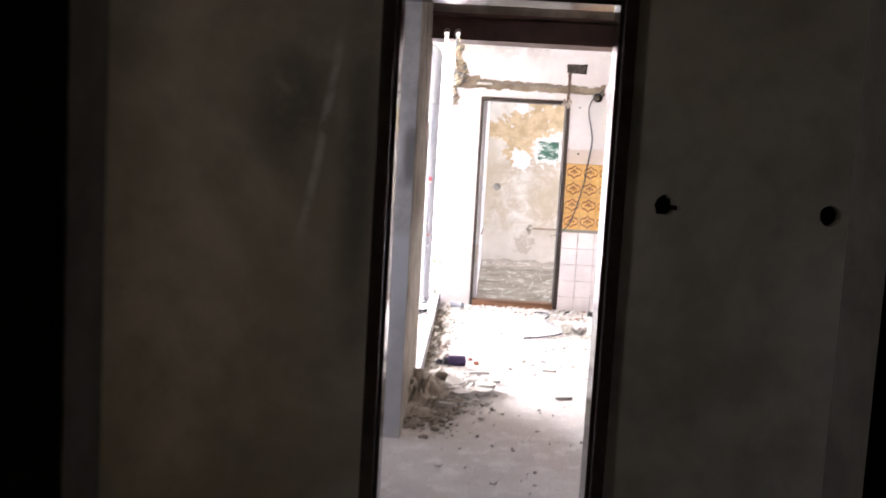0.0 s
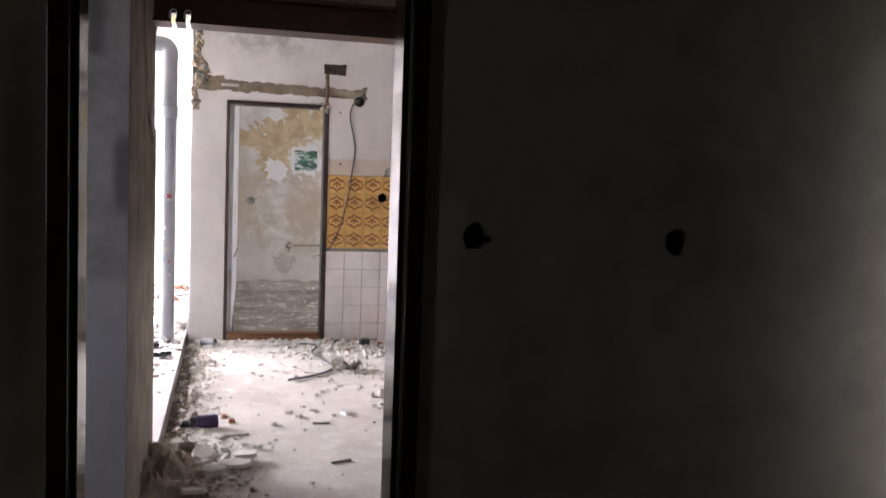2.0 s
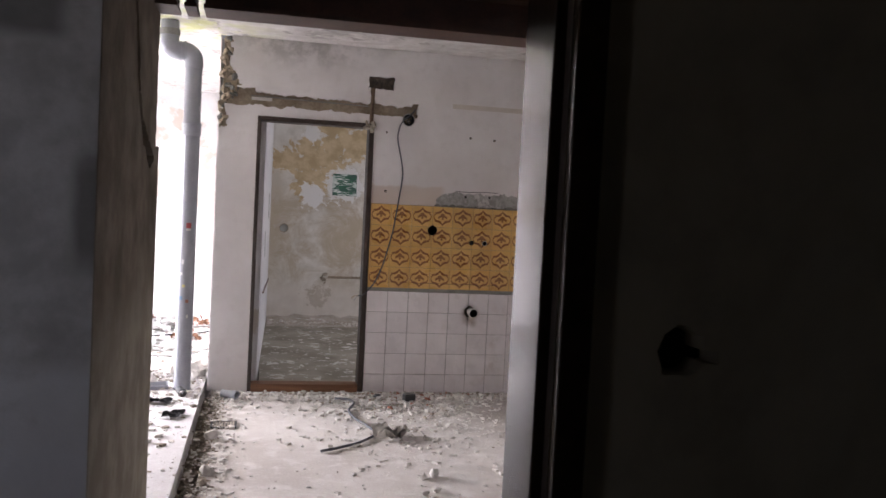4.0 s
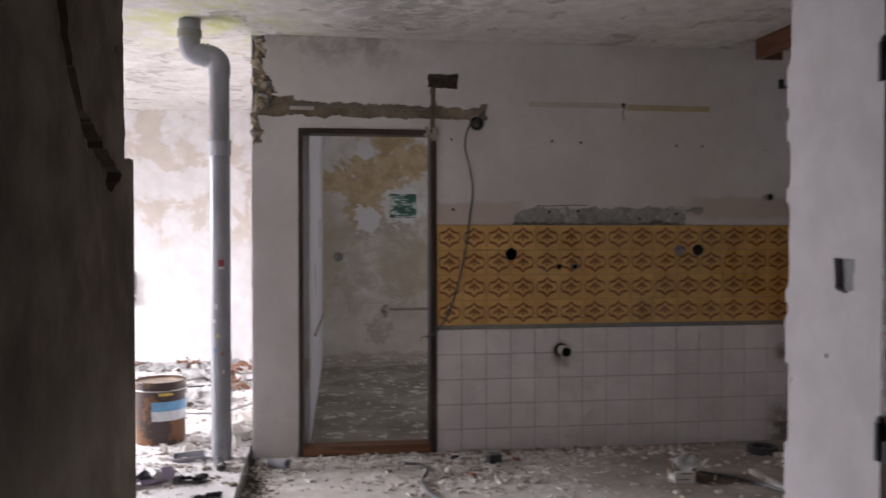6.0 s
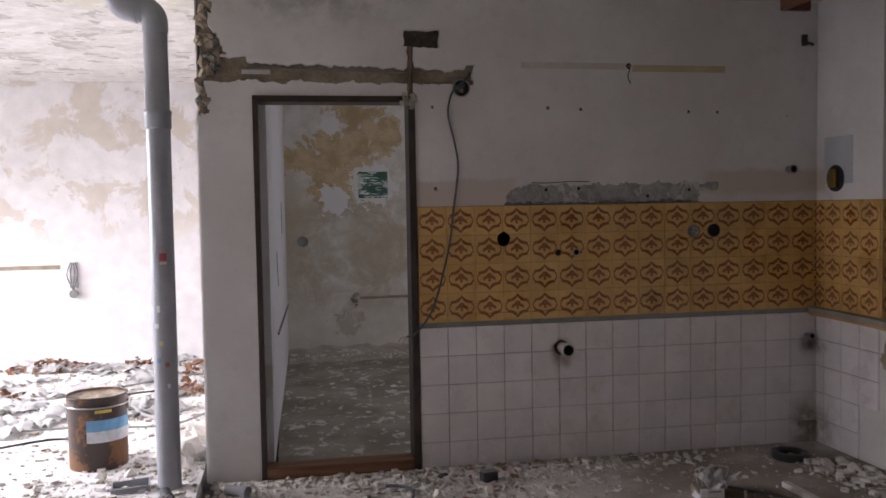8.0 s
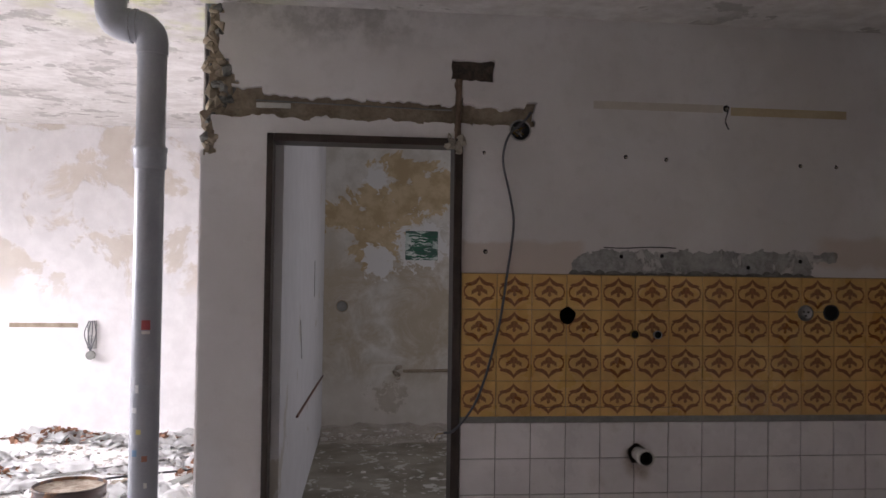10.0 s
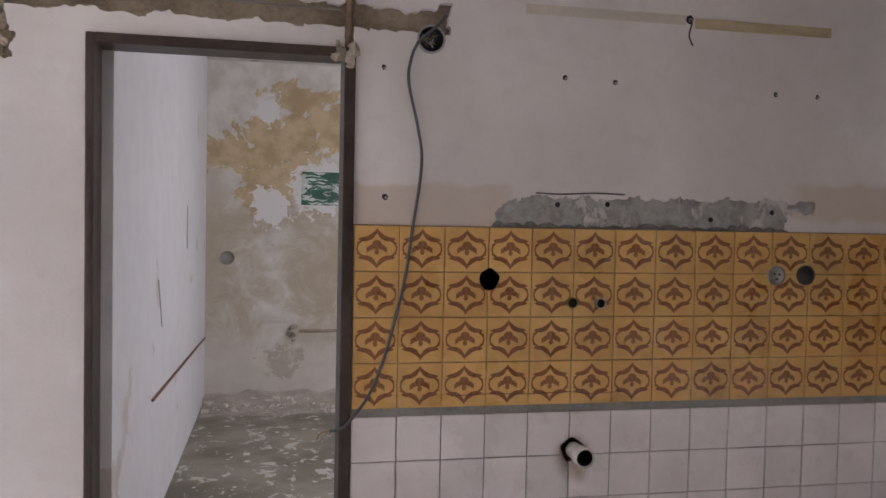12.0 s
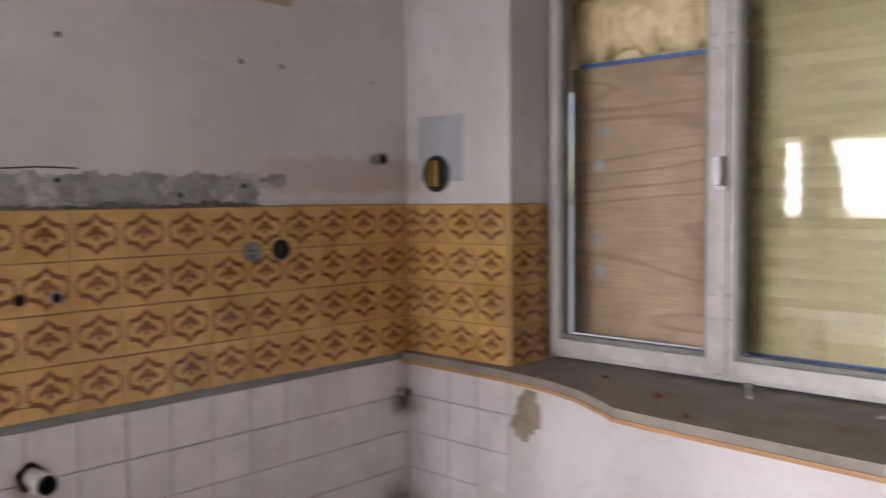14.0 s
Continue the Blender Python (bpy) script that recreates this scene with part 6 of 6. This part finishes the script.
# lumps that stand out
LUMPS = ((0.731, 6.334, 0.045, 0), (0.67, 6.30, 0.03, 0), (0.638, 6.065, 0.03, 0), (0.70, 6.10, 0.022, 0), (0.335, 6.373, 0.018, 0), (0.30, 8.12, 0.02, 0), (0.50, 8.13, 0.032, 0), (0.56, 7.95, 0.03, 0), (0.60, 7.83, 0.035, 0), (0.72, 7.75, 0.03, 1), (0.85, 7.85, 0.03, 0), (0.98, 8.1, 0.02, 0), (1.25, 7.6, 0.025, 0), (1.02, 7.3, 0.03, 0), (0.9, 7.0, 0.022, 0), (1.9, 8.1, 0.022, 0), (2.05, 8.1, 0.03, 0), (-0.25, 8.05, 0.03, 0), (-0.33, 8.0, 0.025, 0), (-0.38, 7.05, 0.05, 0), (-0.37, 6.4, 0.05, 0), (-0.38, 6.25, 0.04, 2), (-0.36, 5.95, 0.04, 2), (-0.16, 5.815, 0.035, 1), (-0.206, 5.936, 0.03, 1), (-0.38, 5.30, 0.06, 2), (-0.42, 5.42, 0.05, 0), (-0.25, 5.35, 0.035, 0), (-0.2, 5.15, 0.04, 0), (2.63, 7.85, 0.05, 0), (2.70, 7.75, 0.045, 0), (2.6, 7.98, 0.04, 1), (2.74, 7.9, 0.04, 0), (2.55, 7.78, 0.03, 0), (2.68, 7.65, 0.035, 0))
for k, (x, y, s, m) in enumerate(LUMPS):
    mat = (M_RUBBLE, M_BRICK, M_DIRT)[m]
    ob = part("rubble_lump", chunk(bmesh.new(), (0, 0, 0), s, random.Random(100 + k), 0.75, 2), mat)
    ob.matrix_basis = pose(x, y, 0.0)
    tagged(ob, ("pale broken lump of plaster on the floor", "broken piece of red brick on the floor", "brown lump of dried dirt on the floor")[m], "rubble", "lumps on the kitchen floor")
for k, (x, y, s) in enumerate(((-0.60, 8.72, 0.10), (-0.56, 8.55, 0.085), (-0.66, 8.85, 0.07), (-0.55, 8.95, 0.10), (-0.58, 8.40, 0.05), (-0.72, 8.62, 0.06), (-0.85, 8.35, 0.05), (-0.98, 8.33, 0.035), (-1.25, 8.2, 0.03))):
    ob = part("rubble_lump", chunk(bmesh.new(), (0, 0, 0), s, random.Random(300 + k), 0.9, 2), M_RUBBLE)
    ob.matrix_basis = pose(x, y, 0.055)
    tagged(ob, "pale broken lump of masonry beside the soil pipe", "rubble", "lumps by the soil pipe")
rng = random.Random(77)
for k, (x, y, w, h) in enumerate(((-0.16, 5.05, 0.20, 0.12), (-0.30, 5.22, 0.16, 0.12), (-0.12, 5.18, 0.15, 0.10), (-0.25, 4.98, 0.13, 0.09), (-0.33, 4.72, 0.12, 0.07), (0.146, 5.998, 0.09, 0.05), (0.19, 5.9, 0.07, 0.05), (0.45, 5.95, 0.12, 0.04), (0.05, 5.75, 0.06, 0.04))):
    bm = bmesh.new()
    n = 8
    ring = [Vector((w / 2 * rng.uniform(0.7, 1.1) * math.cos(6.283 * i / n), h / 2 * rng.uniform(0.7, 1.1) * math.sin(6.283 * i / n), 0)) for i in range(n)]
    lo, hi = [bm.verts.new(p) for p in ring], [bm.verts.new(p * 0.94 + Vector((0, 0, 0.016))) for p in ring]
    bm.faces.new(hi)
    bm.faces.new(lo[::-1])
    for i in range(n):
        bm.faces.new((lo[i], lo[(i + 1) % n], hi[(i + 1) % n], hi[i]))
    ob = part("plaster_slab", bm, M_RUBBLE)
    ob.matrix_basis = pose(x, y, 0.022 if k < 5 else 0.001, rng.uniform(-9, 9) if k < 5 else 0, rng.uniform(-9, 9) if k < 5 else 0, rng.uniform(0, 180))
    tagged(ob, "flat broken slab of white plaster on the floor", "plaster", "plaster slabs")

can = thing("purple_can", "dark purple plastic can lying on the floor", "can", (-0.29, 5.75, 0.033), 10)
part("body", rod(bmesh.new(), (-0.055, 0, 0), (0.055, 0, 0), 0.033, seg=20), M_PURPLE, can)
part("cap", rod(bmesh.new(), (-0.085, 0, 0), (-0.055, 0, 0), 0.024, seg=20), M_BOX, can)
shoe = thing("black_scrap", "black crumpled rubber scrap on the floor", "scrap", (-0.40, 5.77, 0.0), 30)
part("piece", chunk(bmesh.new(), (0, 0, 0), 0.06, random.Random(9), 0.5, 2), M_BOX, shoe)
for k, (x, y, l, r) in enumerate(((-0.16, 5.57, 0.16, 8), (0.32, 5.09, 0.10, 20), (0.30, 5.75, 0.09, 0), (2.0, 7.55, 0.08, 60))):
    t = thing("white_stick", "short white plastic stick on the floor", "stick", (x, y, 0.006), r, "white sticks")
    part("stick", rod(bmesh.new(), (-l / 2, 0, 0), (l / 2, 0, 0), 0.006, seg=8), M_WIN, t)

grate = thing("drain_grate", "small grey metal drain grate in the floor", "grate", (-0.33, 7.36, 0.002), 0)
for d in ((-0.075, 0.075, -0.08, -0.068, 0, 0.008), (-0.075, 0.075, 0.068, 0.08, 0, 0.008), (-0.075, -0.065, -0.068, 0.068, 0, 0.008), (0.065, 0.075, -0.068, 0.068, 0, 0.008)):
    part("rim", boxes(d, bevel=0.002), M_BOX, grate)
for k in range(8):
    x = -0.056 + 0.016 * k
    part("slat", boxes((x - 0.0055, x + 0.0055, -0.068, 0.068, 0.001, 0.006)), M_SILL, grate)
part("pit", boxes((-0.065, 0.065, -0.068, 0.068, -0.0015, 0.0005)), M_BLACK, grate)

fc = thing("floor_cable", "stiff grey cable curling over the kitchen floor", "cable")
part("sheath", tube(bmesh.new(), [(0.20, 6.76, 0.014), (0.30, 6.83, 0.012), (0.42, 6.93, 0.012), (0.535, 7.10, 0.014), (0.52, 7.28, 0.012), (0.46, 7.48, 0.014), (0.44, 7.68, 0.016), (0.49, 7.86, 0.02), (0.47, 7.98, 0.02), (0.38, 8.03, 0.015)], 0.008, 8, 7), M_CABLE, fc, smooth=True)
foil = thing("crushed_foil", "crushed grey metal foil clump on the floor", "foil", (0.62, 7.06, 0.0), 20)
part("clump", crumple(0.20, 0.13, random.Random(6), 0.07, 9), M_PLATED, foil)
part("clump", crumple(0.10, 0.10, random.Random(16), 0.09, 7), M_RUBBLE, foil)
blk = thing("black_block", "small black plastic block by the tiled wall", "block", (0.893, 8.03, 0.0), 15)
part("body", boxes((-0.04, 0.04, -0.025, 0.025, 0, 0.05), bevel=0.006), M_BOX, blk)
part("lid", boxes((-0.036, 0.036, -0.021, 0.021, 0.05, 0.056), bevel=0.002), M_STRIP, blk)
for k, (x, y, s, m) in enumerate(((0.68, 8.13, 0.03, M_BOX), (1.03, 8.05, 0.035, M_BRICK), (0.62, 8.16, 0.03, M_DIRT), (1.5, 6.58, 0.05, M_BOX), (1.42, 6.62, 0.035, M_BOX), (-0.2, 7.5, 0.012, M_BOX))):
    ob = part("scrap", chunk(bmesh.new(), (0, 0, 0), s, random.Random(500 + k), 0.7, 2), m)
    ob.matrix_basis = pose(x, y, 0.0)
    tagged(ob, "small dark scrap of plastic on the floor", "scrap", "dark scraps")

fan = thing("broken_device", "broken pale appliance part with torn wires", "appliance part", (1.81, 7.56, 0.0), -6)
shell = part("shell", boxes((-0.055, 0.055, -0.075, -0.063, 0, 0.065), (-0.055, -0.047, -0.063, 0.04, 0, 0.035), (0.047, 0.055, -0.063, 0.06, 0, 0.055), (-0.055, 0.055, -0.063, 0.04, 0, 0.008), bevel=0.003), M_PAPER, fan)
part("slot", boxes((-0.04, 0.02, -0.0765, -0.0752, 0.02, 0.026), (-0.02, 0.04, -0.0765, -0.0752, 0.05, 0.056)), M_STRIP, shell)
part("coil", chunk(bmesh.new(), (-0.01, 0.03, 0.0), 0.07, random.Random(2), 1.0, 2), M_DIRT, fan, "rusty brown coil")
fl = part("torn_foil", crumple(0.15, 0.12, random.Random(26), 0.10, 8), M_PAPER, fan)
fl.matrix_basis = pose(0.03, 0.02, 0.06, 35, -10, 30)
for k in range(6):
    part("wire", tube(bmesh.new(), [(0.02 * k - 0.05, 0.02, 0.05), (0.02 * k - 0.06, 0.03, 0.11 + 0.012 * (k % 3)), (0.02 + 0.02 * k, 0.05, 0.10 + 0.02 * (k % 2)), (0.04 + 0.015 * k, 0.07, 0.06)], 0.0032, 6, 5), M_WIN if k % 3 else M_BRICK, fan)
flex = thing("appliance_flex", "dark flex trailing over the kitchen floor", "cable")
part("sheath", tube(bmesh.new(), [(1.90, 7.68, 0.02), (2.02, 7.60, 0.01), (2.10, 7.52, 0.01), (2.2, 7.35, 0.01), (2.28, 7.15, 0.01), (2.3, 6.9, 0.01)], 0.007, 7, 6), M_BOX, flex)
lath = thing("white_lath", "long white wooden lath lying on the floor", "lath", (2.25, 7.33, 0.0), 1.0)
part("lath", boxes((-0.016, 0.016, -0.30, 0.30, 0.0, 0.028), bevel=0.003), M_WIN, lath)
part("end_cap", boxes((-0.0165, 0.0165, 0.295, 0.303, 0.0005, 0.0285)), M_BOX, lath)
ring = thing("rubber_ring", "black rubber ring lying by the tiled wall", "ring", (2.53, 8.03, 0.0))
bm = bmesh.new()
lathe(bm, ((0.062, 0.004), (0.066, 0.0), (0.088, 0.0), (0.094, 0.008), (0.094, 0.034), (0.088, 0.04), (0.066, 0.04), (0.062, 0.034), (0.062, 0.004)), 32)
part("tyre", bm, M_BOX, ring, smooth=False)
pv = thing("pipe_piece", "short grey plastic pipe piece on the floor", "pipe", (-0.37, 8.10, 0.032), -35)
bm = bmesh.new()
lathe(bm, ((0.022, 0.0), (0.026, 0.0), (0.026, 0.08), (0.031, 0.084), (0.031, 0.12), (0.027, 0.12), (0.022, 0.015)), 24, pose(0, 0, 0, 0, 90, 0))
part("pipe", bm, M_PIPE, pv, recalc=True)
bp = thing("pipe_piece", "black open pipe end lying beside the soil pipe", "pipe", (-0.635, 7.97, 0.081), -75)
bm = bmesh.new()
lathe(bm, ((0.021, 0.0), (0.026, 0.0), (0.026, 0.10), (0.021, 0.10), (0.0205, 0.01)), 24, pose(0, 0, 0, 0, 90, 0))
part("pipe", bm, M_BOX, bp)
tray = thing("grey_tray", "small grey plastic tray among the litter", "tray", (-0.81, 8.13, 0.036), 8, rx=4, ry=-3)
part("floor", boxes((-0.08, 0.08, -0.05, 0.05, 0, 0.006)), M_PIPE, tray)
for d in ((-0.08, 0.08, -0.055, -0.048, 0, 0.05), (-0.08, 0.08, 0.048, 0.055, 0, 0.05), (-0.087, -0.08, -0.055, 0.055, 0, 0.05), (0.08, 0.087, -0.055, 0.055, 0, 0.05)):
    part("wall", boxes(d, bevel=0.002), M_PIPE, tray)
toy = thing("lilac_toy_part", "broken lilac plastic toy part on the floor", "plastic part", (-0.86, 7.72, 0.056), 20)
bm = boxes((-0.05, 0.04, -0.008, 0.008, 0, 0.055), (-0.025, 0.03, -0.008, 0.008, 0.045, 0.075), bevel=0.006)
for v in bm.verts:
    v.co.y += 0.25 * v.co.z + 0.6 * v.co.x * v.co.z
part("panel", bm, M_LILAC, toy)
part("flap", boxes((-0.13, -0.05, -0.03, 0.03, 0.0, 0.03), bevel=0.008), M_LILAC, toy)
part("hub", rod(bmesh.new(), (-0.05, -0.03, 0.04), (-0.05, 0.03, 0.04), 0.022, seg=16), M_METAL, toy)
for k, (x, y) in enumerate(((-0.74, 7.70), (-1.0, 7.66), (-0.62, 7.35))):
    ob = part("dark_scrap", crumple(0.16, 0.10, random.Random(60 + k), 0.05, 8), M_BOX)
    ob.matrix_basis = pose(x, y, 0.056, 0, 0, 40 * k)
    tagged(ob, "dark crumpled foil scrap on the raised floor", "scrap", "foil scraps")

# dark hooks at the gaps in the steel beam
for x in (-0.445, -0.385):
    t = thing("beam_hook", "dark steel hook welded over a gap in the beam", "hook", (x, BY0 + 0.06, 1.95), group="beam hooks")
    part("arc", tube(bmesh.new(), [(-0.016, 0, 0.0), (-0.016, 0, 0.032), (-0.008, 0, 0.045), (0.006, 0, 0.046), (0.014, 0, 0.036)], 0.004, 8, 5), M_METAL, t, smooth=True)

# ---- wall tiles, each its own piece ----
def tile_mesh(name, w, h, mat, thick=0.0085, soft=0.0018):
    """A glazed tile centred on its own origin, its face towards -y, with softened edges."""
    bm = bmesh.new()
    a, b, s = w / 2, h / 2, soft
    rings = [[(-a, 0, -b), (a, 0, -b), (a, 0, b), (-a, 0, b)], [(-a, -thick + s, -b), (a, -thick + s, -b), (a, -thick + s, b), (-a, -thick + s, b)], [(-a + s, -thick, -b + s), (a - s, -thick, -b + s), (a - s, -thick, b - s), (-a + s, -thick, b - s)]]
    vs = [[bm.verts.new(p) for p in r] for r in rings]
    for p, q in zip(vs, vs[1:]):
        for i in range(4):
            bm.faces.new((p[i], p[(i + 1) % 4], q[(i + 1) % 4], q[i]))
    bm.faces.new(vs[-1])
    bmesh.ops.recalc_face_normals(bm, faces=bm.faces)
    me = bpy.data.meshes.new(name)
    bm.to_mesh(me)
    bm.free()
    me.materials.append(mat)
    return me


TILE_MESHES = {}


def lay(parent, x, y, z, w, h, mat, rng, rz=0):
    key = (round(w, 4), round(h, 4), mat.name)
    if key not in TILE_MESHES:
        TILE_MESHES[key] = tile_mesh("tile", w, h, mat)
    ob = new("tile", TILE_MESHES[key])
    ob.parent = parent
    ob.matrix_basis = pose(x, y, z, rng.uniform(-0.25, 0.25), 0, rz + rng.uniform(-0.25, 0.25))


T, J = 0.150, 0.0026
rng = random.Random(11)
for r in range(4):
    z = 1.36 - T * (r + 0.5)
    for c in range(15):
        lay(tiled, 0.600 + T * (c + 0.5), YW + 0.006, z, T - J, T - J, M_TILE, rng)
    lay(tiled, 2.855, YW + 0.006, z, 0.008, T - J, M_TILE, rng)
for r in range(5):
    h = T if r < 4 else 0.135
    z = 0.735 - T * r - h / 2
    for c in range(15):
        lay(tiled, 0.600 + T * (c + 0.5), YW + 0.006, z, T - 0.0037, h - 0.0029, M_WTILE, rng)
    lay(tiled, 2.855, YW + 0.006, z, 0.008, h - 0.0030, M_WTILE, rng)
# round the corner on the window wall
part("tile_bed", boxes((XR - 0.0025, XR - 0.0005, NY1, 8.297, 0.76, 1.362)), M_GROUT_O, wr, "ochre stained grout bed")
part("tile_bed", boxes((XR - 0.0025, XR - 0.0005, 7.778, 8.297, 0.287, 0.72), (XR - 0.0025, XR - 0.0005, 7.928, 8.297, 0.0, 0.287)), M_GROUT, wr, "dark grout bed")
part("tile_bed", boxes((XR, WXF - 0.03, NY1 - 0.0025, NY1 - 0.0005, 0.765, 1.362)), M_GROUT_O, wr, "ochre stained grout bed")
for r in range(4):
    z = 1.36 - T * (r + 0.5)
    lay(wr, XR + 0.001, 8.263, z, 0.070, T - J, M_TILE, rng, -90)
    for c in range(3):
        lay(wr, XR + 0.001, 8.226 - T * (c + 0.5), z, T - J, T - J, M_TILE, rng, -90)
    lay(wr, XR + 0.0665, NY1 + 0.001, z, T - J, T - J, M_TILE, rng)
    lay(wr, XR + 0.180, NY1 + 0.001, z, 0.070, T - J, M_TILE, rng)
for r in range(5):
    h = T if r < 4 else 0.135
    z = 0.735 - T * r - h / 2
    if r == 0:
        h, z = 0.128, 0.649
    lay(wr, XR + 0.001, 8.263, z, 0.070, h - 0.0030, M_WTILE, rng, -90)
    for c in range(3):
        if r >= 3 and c == 2:
            continue
        lay(wr, XR + 0.001, 8.226 - T * (c + 0.5), z, T - 0.0037, h - 0.0029, M_WTILE, rng, -90)
